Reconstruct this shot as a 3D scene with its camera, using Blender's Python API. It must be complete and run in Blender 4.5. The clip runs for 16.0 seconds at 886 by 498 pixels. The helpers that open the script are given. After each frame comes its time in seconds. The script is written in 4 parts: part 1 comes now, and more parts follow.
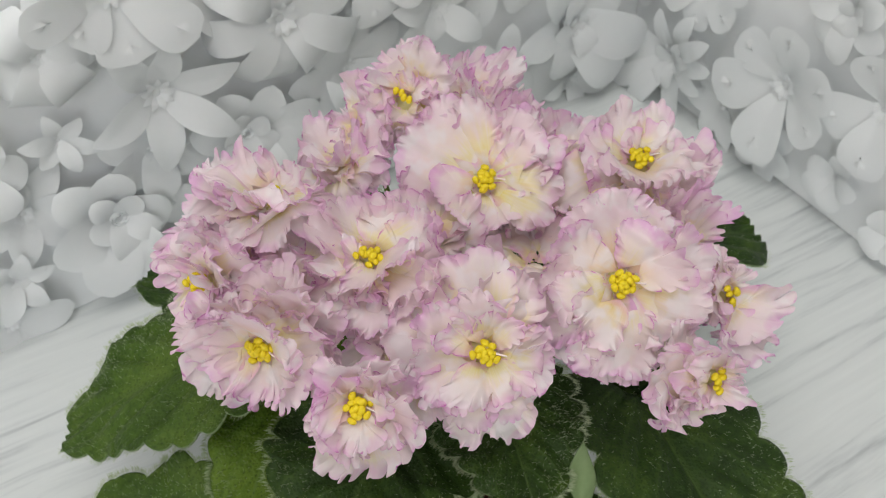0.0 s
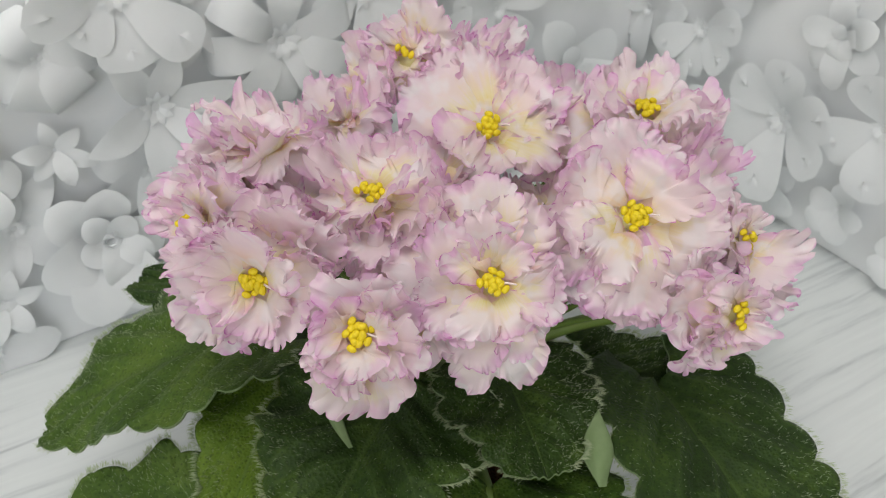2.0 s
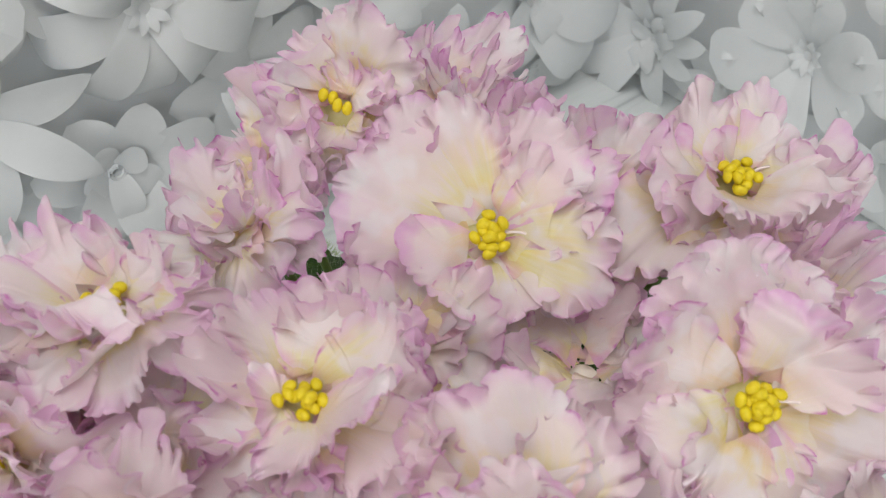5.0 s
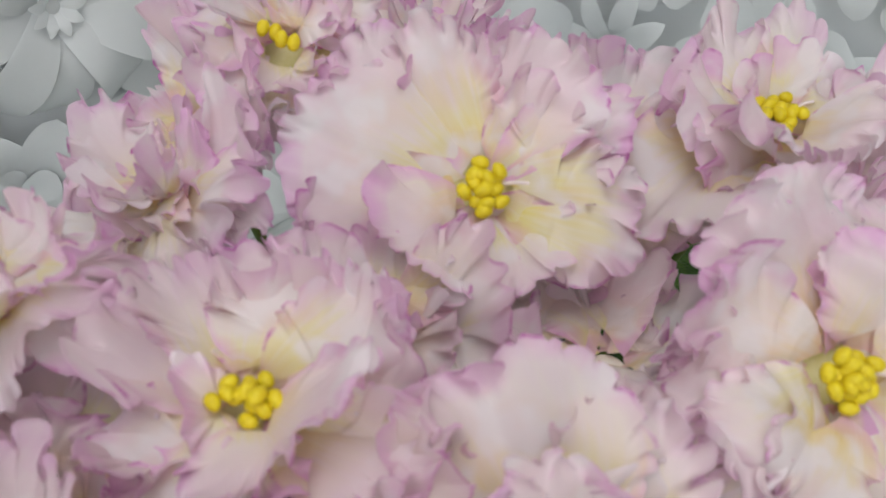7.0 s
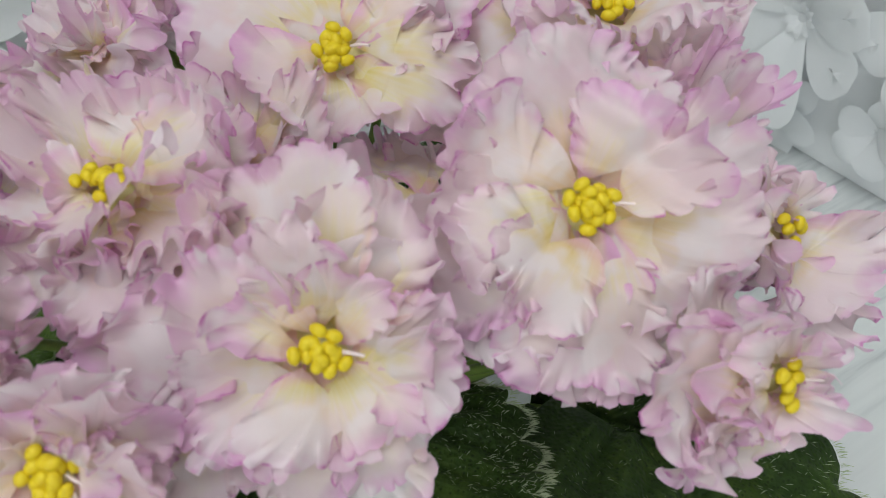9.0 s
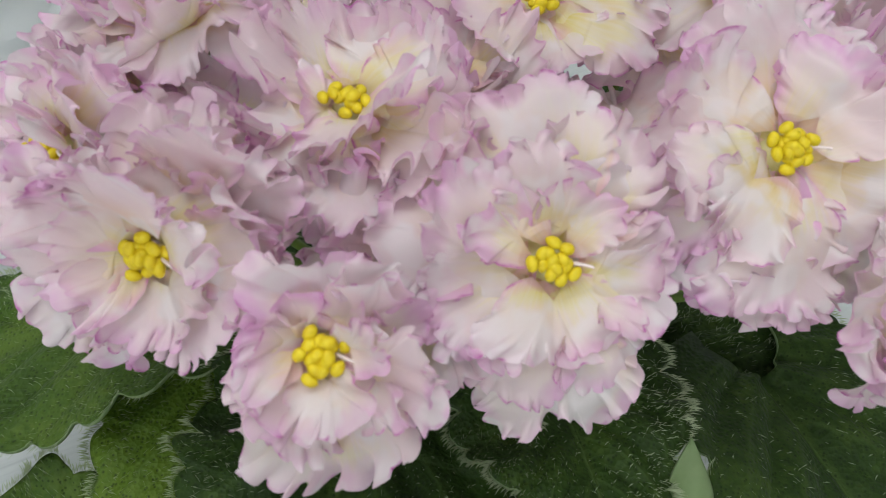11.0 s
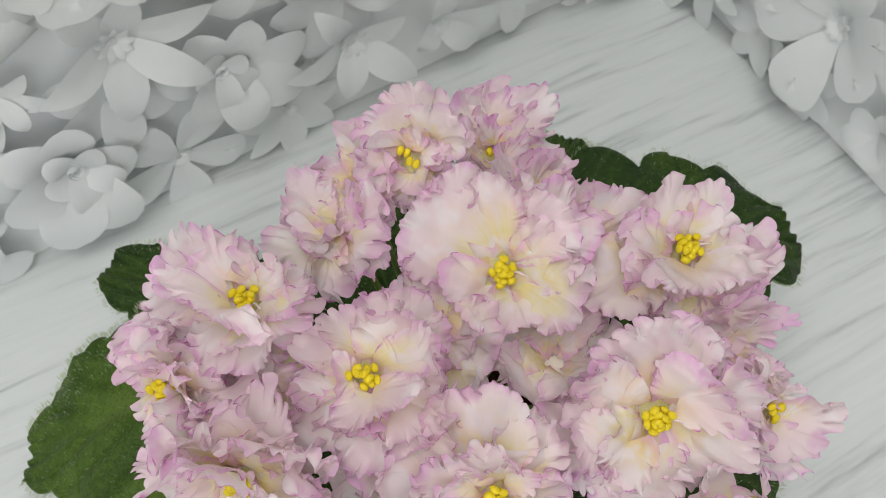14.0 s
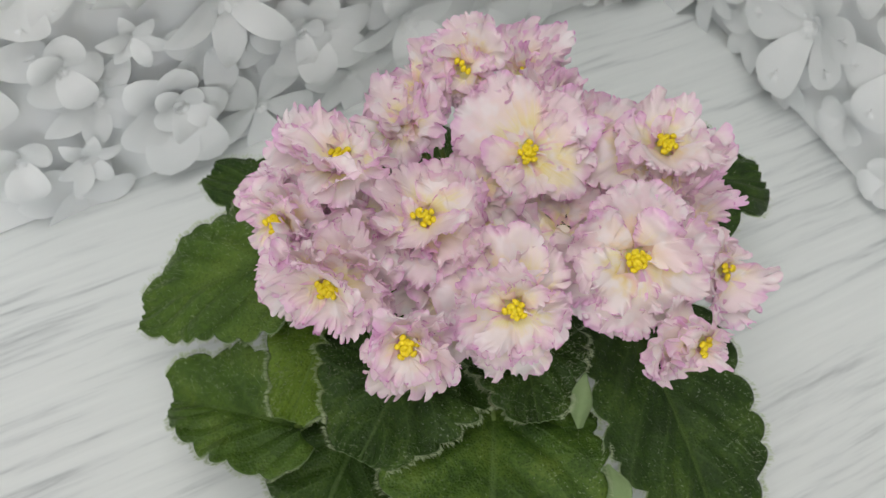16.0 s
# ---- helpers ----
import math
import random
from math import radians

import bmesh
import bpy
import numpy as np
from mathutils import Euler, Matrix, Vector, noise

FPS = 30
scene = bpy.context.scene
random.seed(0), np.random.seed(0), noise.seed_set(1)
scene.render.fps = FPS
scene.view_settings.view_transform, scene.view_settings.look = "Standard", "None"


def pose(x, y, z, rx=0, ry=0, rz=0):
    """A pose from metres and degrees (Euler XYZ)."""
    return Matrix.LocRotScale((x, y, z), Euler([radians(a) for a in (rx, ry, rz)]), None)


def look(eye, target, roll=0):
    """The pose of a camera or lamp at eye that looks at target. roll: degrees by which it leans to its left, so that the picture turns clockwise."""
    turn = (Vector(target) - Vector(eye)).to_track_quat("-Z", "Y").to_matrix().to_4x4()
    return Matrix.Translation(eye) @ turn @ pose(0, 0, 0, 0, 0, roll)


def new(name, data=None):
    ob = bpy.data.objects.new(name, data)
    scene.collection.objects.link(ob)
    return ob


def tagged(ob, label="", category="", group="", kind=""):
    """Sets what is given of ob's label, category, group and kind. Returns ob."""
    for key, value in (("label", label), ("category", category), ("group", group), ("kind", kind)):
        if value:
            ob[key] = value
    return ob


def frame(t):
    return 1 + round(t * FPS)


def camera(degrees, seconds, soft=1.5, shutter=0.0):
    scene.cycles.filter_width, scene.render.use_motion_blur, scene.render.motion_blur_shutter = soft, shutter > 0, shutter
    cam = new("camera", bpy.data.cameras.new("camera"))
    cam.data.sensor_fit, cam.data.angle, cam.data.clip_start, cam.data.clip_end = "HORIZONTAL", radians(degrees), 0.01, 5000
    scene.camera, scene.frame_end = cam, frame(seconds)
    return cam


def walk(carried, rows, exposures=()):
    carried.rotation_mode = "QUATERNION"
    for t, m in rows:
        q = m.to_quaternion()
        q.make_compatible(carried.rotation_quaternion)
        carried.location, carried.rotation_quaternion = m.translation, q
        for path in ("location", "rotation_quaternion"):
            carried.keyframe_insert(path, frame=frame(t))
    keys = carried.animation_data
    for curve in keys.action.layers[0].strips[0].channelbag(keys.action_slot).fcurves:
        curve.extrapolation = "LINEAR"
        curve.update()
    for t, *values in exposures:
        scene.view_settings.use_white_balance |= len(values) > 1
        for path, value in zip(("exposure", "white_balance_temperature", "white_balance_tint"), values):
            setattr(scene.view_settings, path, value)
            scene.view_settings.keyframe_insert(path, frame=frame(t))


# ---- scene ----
cam = camera(52.2, 16.0, soft=0.8)
# a small phone lens focused on the flowers
cam.data.dof.use_dof = True
cam.data.dof.focus_distance = 0.260
cam.data.dof.aperture_fstop = 30
METRES, EYE, TILT, LEAN, TURN = 0.83, 0.481, -45.0, 0.0, 0.0
ROWS = [
    (0.0, 0.0, 0.0, 0.0, 0.0, 0.0, -0.0),
    (0.5, -0.0057, 0.01, -0.0259, -0.06, 2.65, 0.39),
    (1.0, -0.0064, 0.0139, -0.0465, -0.12, 5.32, 0.58),
    (1.5, -0.0024, 0.0198, -0.0701, -0.12, 7.65, 0.52),
    (2.0, -0.0038, 0.0228, -0.0846, -0.23, 9.03, 0.42),
    (2.5, -0.0032, 0.0275, -0.0898, -0.32, 8.68, 0.41),
    (3.0, -0.0145, 0.0465, -0.0729, -0.57, 6.77, 0.65),
    (3.5, -0.0198, 0.0656, -0.0387, -1.21, 4.58, 1.15),
    (4.0, -0.017, 0.1015, -0.0045, -1.98, 2.19, 2.04),
    (4.5, -0.012, 0.1447, 0.0245, -3.19, -0.21, 3.5),
    (7.0, -0.0188, 0.2267, 0.0065, -8.13, 4.22, 7.46),
    (7.5, 0.0005, 0.2213, 0.001, -5.81, 4.68, 6.96),
    (8.0, 0.0422, 0.2135, -0.0121, -3.08, 4.84, 6.09),
    (10.5, 0.0226, 0.1563, -0.0546, 1.06, 2.08, 0.06),
    (11.0, -0.0113, 0.1659, -0.0481, -0.99, 2.32, -0.38),
    (11.5, -0.0411, 0.18, -0.0442, -3.48, 3.21, -0.15),
    (12.0, -0.0699, 0.1909, -0.0326, -5.29, 2.44, 0.1),
    (12.5, -0.0741, 0.1893, -0.0016, -5.25, -2.18, -0.39),
    (13.0, -0.0393, 0.1504, 0.0616, -3.81, -7.2, -1.13),
    (13.5, -0.0228, 0.1123, 0.1011, -2.32, -11.2, -1.82),
    (14.0, -0.0124, 0.077, 0.1224, -0.77, -14.05, -2.48),
    (14.5, -0.004, 0.0196, 0.1254, 0.52, -14.97, -3.01),
    (15.0, -0.0045, -0.0111, 0.1058, 1.07, -14.66, -3.94),
    (15.5, -0.0166, -0.0373, 0.087, 1.11, -13.57, -4.79),
    (16.0, -0.023, -0.0591, 0.0714, 0.73, -11.5, -5.17),
]

walk(cam, [(t, pose(0, 0, EYE, TILT, LEAN, TURN) @ pose(METRES * x, METRES * y, METRES * z, 90 + pitch, roll, yaw)) for t, x, y, z, yaw, pitch, roll in ROWS],
     [(0.0, 0.0, 6500, 10), (3.5, 0.06, 6500, 10), (4.5, 0.04, 6450, 10), (7.0, -0.07, 6250, 9), (8.0, -0.15, 6200, 8), (10.5, 0.07, 6150, 6), (11.5, -0.03, 6150, 6), (13.0, 0.03, 6350, 6), (14.5, 0.0, 6500, 10), (16.0, 0.0, 6500, 10)])

# ---------------------------------------------------------------- light
world = bpy.data.worlds.new("sky")
scene.world = world
world.use_nodes = True
wn = world.node_tree.nodes
sky = wn.new("ShaderNodeTexSky")
sky.sky_type, sky.sun_disc = "NISHITA", False
sky.sun_elevation, sky.sun_rotation = radians(35), radians(200)
world.node_tree.links.new(sky.outputs[0], wn["Background"].inputs[0])
wn["Background"].inputs[1].default_value = 0.1

# assumed window opening behind the camera, never in view
ASSUMED_WINDOW = dict(x0=-1.5, x1=0.5, z0=0.15, z1=1.75, y=-1.7)


def fill_light(name, eye, target, sx, sy, watts, colour):
    lamp = bpy.data.lights.new(name, "AREA")
    lamp.shape, lamp.size, lamp.size_y, lamp.energy, lamp.color = "RECTANGLE", sx, sy, watts, colour
    ob = new(name, lamp)
    ob.matrix_world = look(eye, target)
    return ob


# broad front fill set in the assumed window
fill_light("assumed_window_fill", (-0.5, -1.66, 0.95), (-0.5, 0.5, 0.95), 1.9, 1.5, 10.1, (1.0, 0.985, 0.965))
# added overhead fill, no known source; placed to even out the boards
fill_light("overhead_fill_light", (-0.14, -0.2, 1.76), (-0.14, -0.2, 0), 1.2, 1.2, 10.8, (1.0, 0.98, 0.95))
scene.view_settings.exposure = 0.0

# ---------------------------------------------------------------- materials


class Mat:
    """A node material with a few short cuts."""

    def __init__(self, name):
        self.m = bpy.data.materials.new(name)
        self.m.use_nodes = True
        self.t = self.m.node_tree
        self.b = self.t.nodes["Principled BSDF"]
        self.out = self.t.nodes["Material Output"]

    def n(self, kind, **sets):
        node = self.t.nodes.new(kind)
        for k, v in sets.items():
            if k in node.inputs:
                node.inputs[k].default_value = v
        return node

    def link(self, a, b):
        self.t.links.new(a, b)

    def coord(self, which="Object", scale=(1, 1, 1), turn=0.0):
        c = self.n("ShaderNodeTexCoord")
        m = self.n("ShaderNodeMapping")
        m.inputs["Scale"].default_value = scale
        if turn:
            r = self.n("ShaderNodeMapping")
            r.inputs["Rotation"].default_value = (0, 0, turn)
            self.link(c.outputs[which], r.inputs["Vector"])
            self.link(r.outputs[0], m.inputs["Vector"])
        else:
            self.link(c.outputs[which], m.inputs["Vector"])
        return m.outputs[0]

    def noise(self, vec, scale, detail=3.0, rough=0.55):
        x = self.n("ShaderNodeTexNoise", Scale=scale, Detail=detail, Roughness=rough)
        if vec is not None:
            self.link(vec, x.inputs["Vector"])
        return x.outputs["Fac"]

    def ramp(self, fac, stops):
        r = self.n("ShaderNodeValToRGB")
        e = r.color_ramp.elements
        while len(e) < len(stops):
            e.new(0.5)
        for el, (p, c) in zip(e, stops):
            el.position = p
            el.color = (*c, 1) if len(c) == 3 else c
        self.link(fac, r.inputs[0])
        return r.outputs[0]

    def mix(self, a, b, fac, kind="MIX"):
        x = self.n("ShaderNodeMix")
        x.data_type, x.blend_type = "RGBA", kind
        for s, v in ((0, fac), (6, a), (7, b)):
            if hasattr(v, "links"):
                self.link(v, x.inputs[s])
            else:
                x.inputs[s].default_value = v if s == 0 else (*v, 1)
        return x.outputs[2]

    def math(self, op, a, b=0.0, c=0.0):
        x = self.n("ShaderNodeMath")
        x.operation = op
        for s, v in enumerate((a, b, c)):
            if hasattr(v, "links"):
                self.link(v, x.inputs[s])
            else:
                x.inputs[s].default_value = v
        return x.outputs[0]

    def bump(self, height, strength, distance):
        x = self.n("ShaderNodeBump", Strength=strength, Distance=distance)
        self.link(height, x.inputs["Height"])
        self.link(x.outputs[0], self.b.inputs["Normal"])
        return x.outputs[0]

    def colour(self, c):
        if hasattr(c, "links"):
            self.link(c, self.b.inputs["Base Color"])
        else:
            self.b.inputs["Base Color"].default_value = (*c, 1)

    def translucent(self, c, amount, normal=None):
        tr = self.n("ShaderNodeBsdfTranslucent")
        if hasattr(c, "links"):
            self.link(c, tr.inputs[0])
        else:
            tr.inputs[0].default_value = (*c, 1)
        if normal:
            self.link(normal, tr.inputs["Normal"])
        mx = self.n("ShaderNodeMixShader", Fac=amount)
        self.link(self.b.outputs[0], mx.inputs[1])
        self.link(tr.outputs[0], mx.inputs[2])
        self.link(mx.outputs[0], self.out.inputs[0])


def petal_material():
    """Cream to white petals, lilac-pink in a broken band along the rim, with deep magenta on stretches of the very edge."""
    m = Mat("violet_petal")
    uv = m.n("ShaderNodeUVMap")
    uv.uv_map = "uv"
    sep = m.n("ShaderNodeSeparateXYZ")
    m.link(uv.outputs[0], sep.inputs[0])
    u, v = sep.outputs[0], sep.outputs[1]
    ed = m.n("ShaderNodeUVMap")
    ed.uv_map = "rim"
    sep2 = m.n("ShaderNodeSeparateXYZ")
    m.link(ed.outputs[0], sep2.inputs[0])
    d = sep2.outputs[0]
    info = m.n("ShaderNodeObjectInfo")
    shift = m.n("ShaderNodeVectorMath")
    shift.operation = "ADD"
    m.link(m.coord("Object"), shift.inputs[0])
    k = m.n("ShaderNodeCombineXYZ")
    m.link(m.math("MULTIPLY", info.outputs["Random"], 3.0), k.inputs[0])
    m.link(k.outputs[0], shift.inputs[1])
    obj = shift.outputs[0]
    grey = lambda x: (x, x, x)
    big, mid, fine = m.noise(obj, 75, 2.0), m.noise(obj, 170, 2.0), m.noise(obj, 420, 3.0)
    # veins that fan out from the claw
    comb = m.n("ShaderNodeCombineXYZ")
    m.link(m.math("MULTIPLY", u, 26.0), comb.inputs[0])
    m.link(m.math("MULTIPLY", v, 2.0), comb.inputs[1])
    m.link(m.math("MULTIPLY", info.outputs["Random"], 40.0), comb.inputs[2])
    veins = m.noise(comb.outputs[0], 1.0, 2.0)
    # throat: yellow streaks that run a different way out on each petal
    reach = m.math("ADD", v, m.math("MULTIPLY", m.math("SUBTRACT", veins, 0.5), 0.34))
    reach = m.math("ADD", reach, m.math("MULTIPLY", m.math("SUBTRACT", big, 0.5), 0.75))
    reach = m.math("ADD", reach, m.math("MULTIPLY", m.math("SUBTRACT", info.outputs["Random"], 0.5), 0.30))
    body = m.ramp(reach, [(0.03, (0.74, 0.64, 0.12)), (0.19, (0.86, 0.77, 0.33)), (0.42, (0.90, 0.84, 0.59)), (0.58, (0.915, 0.84, 0.785)), (0.88, (0.91, 0.785, 0.82))])
    # peach warmth low on some petals
    body = m.mix(body, (0.91, 0.66, 0.52), m.math("MULTIPLY", m.ramp(m.noise(obj, 55, 2.0), [(0.44, grey(0)), (0.60, grey(1))]), m.ramp(v, [(0.15, grey(0.75)), (0.80, grey(0))])))
    # lilac-pink band, wide in places and missing in others
    band = m.math("ADD", m.math("MULTIPLY_ADD", d, 0.17, 0.22), m.math("MULTIPLY", m.math("SUBTRACT", big, 0.5), 3.4))
    band = m.math("ADD", band, m.math("MULTIPLY", m.math("SUBTRACT", mid, 0.5), 0.8))
    band = m.ramp(band, [(0.0, grey(1)), (0.35, grey(0.55)), (0.85, grey(0))])
    col = m.mix(body, (0.85, 0.53, 0.79), m.math("MULTIPLY", band, m.math("ADD", 0.56, m.math("MULTIPLY", info.outputs["Random"], 0.42))))
    # white patches near the rim
    col = m.mix(col, (0.93, 0.89, 0.90), m.ramp(m.noise(obj, 95, 2.0), [(0.53, grey(0)), (0.64, grey(0.80))]))
    # deep magenta lip in short stretches
    lip = m.ramp(m.math("ADD", d, m.math("MULTIPLY", m.math("SUBTRACT", fine, 0.5), 1.2)), [(0.10, grey(1)), (0.75, grey(0))])
    where = m.ramp(mid, [(0.55, grey(0.05)), (0.65, grey(0.95))])
    col = m.mix(col, (0.62, 0.19, 0.53), m.math("MULTIPLY", lip, where))
    col = m.mix(col, (0.95, 0.90, 0.88), m.math("MULTIPLY", m.ramp(veins, [(0.48, grey(0)), (0.72, grey(1))]), 0.15))
    m.colour(col)
    m.b.inputs["Roughness"].default_value = 0.58
    m.b.inputs["Specular IOR Level"].default_value = 0.32
    h = m.math("ADD", m.math("MULTIPLY", veins, 0.8), m.math("MULTIPLY", fine, 0.5))
    nb = m.bump(h, 0.16, 0.0005)
    m.translucent(col, 0.42, nb)
    return m.m


def simple(name, stops, scale, rough=0.6, bump=0.2, dist=0.001, detail=4.0, spec=0.4, trans=0.0, mapping=(1, 1, 1)):
    """A material whose colour wanders between the stops at two scales."""
    m = Mat(name)
    vec = m.coord("Object", mapping)
    a = m.noise(vec, scale, detail)
    b = m.noise(vec, scale * 6.3, detail)
    f = m.math("ADD", m.math("MULTIPLY", a, 0.7), m.math("MULTIPLY", b, 0.3))
    n = len(stops)
    c = m.ramp(f, [(0.3 + 0.4 * i / max(1, n - 1), s) for i, s in enumerate(stops)])
    m.colour(c)
    m.b.inputs["Roughness"].default_value = rough
    m.b.inputs["Specular IOR Level"].default_value = spec
    nb = m.bump(b, bump, dist) if bump else None
    if trans:
        m.translucent(c, trans, nb)
    return m.m


def leaf_material(name, tones):
    m = Mat(name)
    uv = m.n("ShaderNodeTexCoord").outputs["UV"]
    sep = m.n("ShaderNodeSeparateXYZ")
    m.link(uv, sep.inputs[0])
    u, v = sep.outputs[0], sep.outputs[1]
    obj = m.coord("Object")
    au = m.math("ABSOLUTE", u)
    # side veins sweep from the midrib towards the tip
    vein = m.math("FRACT", m.math("SUBTRACT", m.math("MULTIPLY", v, 5.0), m.math("MULTIPLY", au, 2.3)))
    vd = m.math("ABSOLUTE", m.math("SUBTRACT", vein, 0.5))
    side = m.ramp(vd, [(0.0, (1, 1, 1)), (0.09, (0, 0, 0))])
    mid = m.ramp(au, [(0.0, (1, 1, 1)), (0.045, (0, 0, 0))])
    lines = m.math("MAXIMUM", m.math("MULTIPLY", side, 0.45), mid)
    blotch = m.math("ADD", m.math("MULTIPLY", m.noise(obj, 42, 3.0), 0.62), m.math("MULTIPLY", m.noise(obj, 380, 3.0), 0.38))
    cells = m.n("ShaderNodeTexVoronoi", Scale=720.0)
    m.link(obj, cells.inputs["Vector"])
    col = m.ramp(blotch, [(x, c) for x, c in zip((0.38, 0.50, 0.62), tones)])
    info = m.n("ShaderNodeObjectInfo")
    col = m.mix(col, (0.075, 0.135, 0.020), m.math("MULTIPLY", info.outputs["Random"], 0.22))
    col = m.mix(col, (0.095, 0.16, 0.040), m.math("MULTIPLY", lines, 0.55))
    col = m.mix(col, (0.006, 0.016, 0.003), m.math("MULTIPLY", m.ramp(cells.outputs["Distance"], [(0.16, (1, 1, 1)), (0.34, (0, 0, 0))]), 0.75))
    m.colour(col)
    m.b.inputs["Roughness"].default_value = 0.55
    m.b.inputs["Specular IOR Level"].default_value = 0.22
    m.b.inputs["Sheen Weight"].default_value = 0.03
    m.b.inputs["Sheen Roughness"].default_value = 0.4
    h = m.math("ADD", m.math("MULTIPLY", cells.outputs["Distance"], 0.6), m.math("MULTIPLY", m.math("SUBTRACT", 1.0, lines), 0.8))
    nb = m.bump(h, 0.8, 0.0008)
    m.translucent((0.10, 0.22, 0.02), 0.12, nb)
    return m.m


def wood_material():
    """White-limed board: pale ground with long broken grey streaks."""
    m = Mat("white_limed_wood")
    TURNED = radians(-31)
    along = m.coord("Object", (3.4, 52, 1), TURNED)
    long = m.coord("Object", (1.1, 11, 1), TURNED)
    wob = m.noise(m.coord("Object"), 7, 2.0)
    a = m.n("ShaderNodeVectorMath")
    a.operation = "ADD"
    m.link(along, a.inputs[0])
    k = m.n("ShaderNodeCombineXYZ")
    m.link(m.math("MULTIPLY", wob, 0.7), k.inputs[1])
    m.link(k.outputs[0], a.inputs[1])
    s1 = m.noise(a.outputs[0], 2.6, 5.0, 0.62)
    s2 = m.noise(long, 1.8, 3.0)
    streak = m.ramp(m.math("ADD", m.math("MULTIPLY", s1, 0.72), m.math("MULTIPLY", s2, 0.28)),
                    [(0.33, (0.38, 0.405, 0.415)), (0.42, (0.56, 0.59, 0.59)), (0.48, (0.625, 0.655, 0.65)), (0.75, (0.69, 0.72, 0.712))])
    m.colour(streak)
    m.b.inputs["Roughness"].default_value = 0.5
    m.b.inputs["Specular IOR Level"].default_value = 0.35
    m.bump(s1, 0.12, 0.0008)
    return m.m


PETAL = petal_material()
LEAF = leaf_material("violet_leaf_top", [(0.008, 0.023, 0.003), (0.019, 0.047, 0.006), (0.048, 0.090, 0.012)])
LEAF_MID = leaf_material("mid_green_violet_leaf_top", [(0.026, 0.060, 0.007), (0.052, 0.104, 0.012), (0.095, 0.155, 0.022)])
# young leaf's yellower green, with light through the blade put into the tones
LEAF_YOUNG_BACKLIT = leaf_material("young_backlit_violet_leaf_top", [(0.070, 0.128, 0.010), (0.098, 0.165, 0.015), (0.125, 0.200, 0.022)])
LEAF_UNDER = simple("violet_leaf_underside", [(0.20, 0.30, 0.12), (0.27, 0.37, 0.18)], 60, 0.6, 0.3, 0.0005, trans=0.3)
STALK = simple("green_stalk", [(0.10, 0.17, 0.03), (0.17, 0.25, 0.05)], 90, 0.5, 0.2, 0.0004)
HAIR = simple("white_leaf_hair", [(0.34, 0.42, 0.24), (0.46, 0.54, 0.34)], 50, 0.6, 0.0, trans=0.3)
ANTHER = simple("yellow_anther", [(0.66, 0.50, 0.006), (0.80, 0.66, 0.02)], 300, 0.5, 0.25, 0.0003)
STYLE = simple("pale_style", [(0.80, 0.66, 0.66), (0.86, 0.78, 0.74)], 200, 0.5, 0.0)
PAPER = simple("white_paper", [(0.895, 0.915, 0.92), (0.925, 0.945, 0.95)], 26, 0.55, 0.12, 0.0006, spec=0.4, trans=0.32)
PANEL = simple("white_backing_board", [(0.825, 0.845, 0.85), (0.86, 0.88, 0.885)], 8, 0.75, 0.12, 0.001)
WOOD = wood_material()
THROAT = simple("yellow_green_throat", [(0.66, 0.62, 0.22), (0.80, 0.75, 0.42)], 200, 0.6, 0.0)
PALE_THROAT = simple("cream_throat", [(0.80, 0.72, 0.62), (0.86, 0.80, 0.70)], 200, 0.6, 0.0)
SOIL = simple("peat_soil", [(0.03, 0.014, 0.009), (0.10, 0.04, 0.024), (0.20, 0.075, 0.045)], 120, 0.9, 0.9, 0.004)
POT = simple("white_plastic_pot", [(0.70, 0.70, 0.68), (0.76, 0.76, 0.74)], 20, 0.35, 0.05, 0.0005)
WALL = simple("painted_wall", [(0.74, 0.73, 0.71), (0.80, 0.79, 0.77)], 3, 0.85, 0.15, 0.002)
FLOOR = simple("oak_floor", [(0.30, 0.20, 0.12), (0.42, 0.30, 0.19)], 6, 0.45, 0.2, 0.002, mapping=(1, 12, 1))
TABLE = simple("white_table_paint", [(0.70, 0.70, 0.68), (0.78, 0.78, 0.76)], 12, 0.5, 0.1, 0.001)
GLASS_FRAME = simple("white_window_frame", [(0.76, 0.76, 0.75), (0.80, 0.80, 0.79)], 12, 0.4, 0.05, 0.001)
# glowing face of the added overhead fill panel
FILL_GLOW = Mat("fill_panel_glow")
FILL_GLOW.b.inputs["Emission Color"].default_value = (1, 0.98, 0.95, 1)
FILL_GLOW.b.inputs["Emission Strength"].default_value = 1.5
FILL_GLOW = FILL_GLOW.m

# ---------------------------------------------------------------- mesh helpers
rng = np.random.default_rng(7)


def mesh_from(name, verts, faces, mats, uvs=None, smooth=True, slots=None, rim=None):
    me = bpy.data.meshes.new(name)
    me.from_pydata(verts if isinstance(verts, np.ndarray) else [tuple(p) for p in verts], [], faces)
    for mt in mats:
        me.materials.append(mt)
    for layer_name, values in (("uv", uvs), ("rim", rim)):
        if values is None:
            continue
        layer = me.uv_layers.new(name=layer_name)
        idx = np.empty(len(me.loops), dtype=np.int32)
        me.loops.foreach_get("vertex_index", idx)
        layer.data.foreach_set("uv", np.asarray(values, dtype=np.float32)[idx].ravel())
    if slots is not None:
        me.polygons.foreach_set("material_index", slots)
    if smooth:
        me.polygons.foreach_set("use_smooth", [True] * len(me.polygons))
    me.update()
    return me


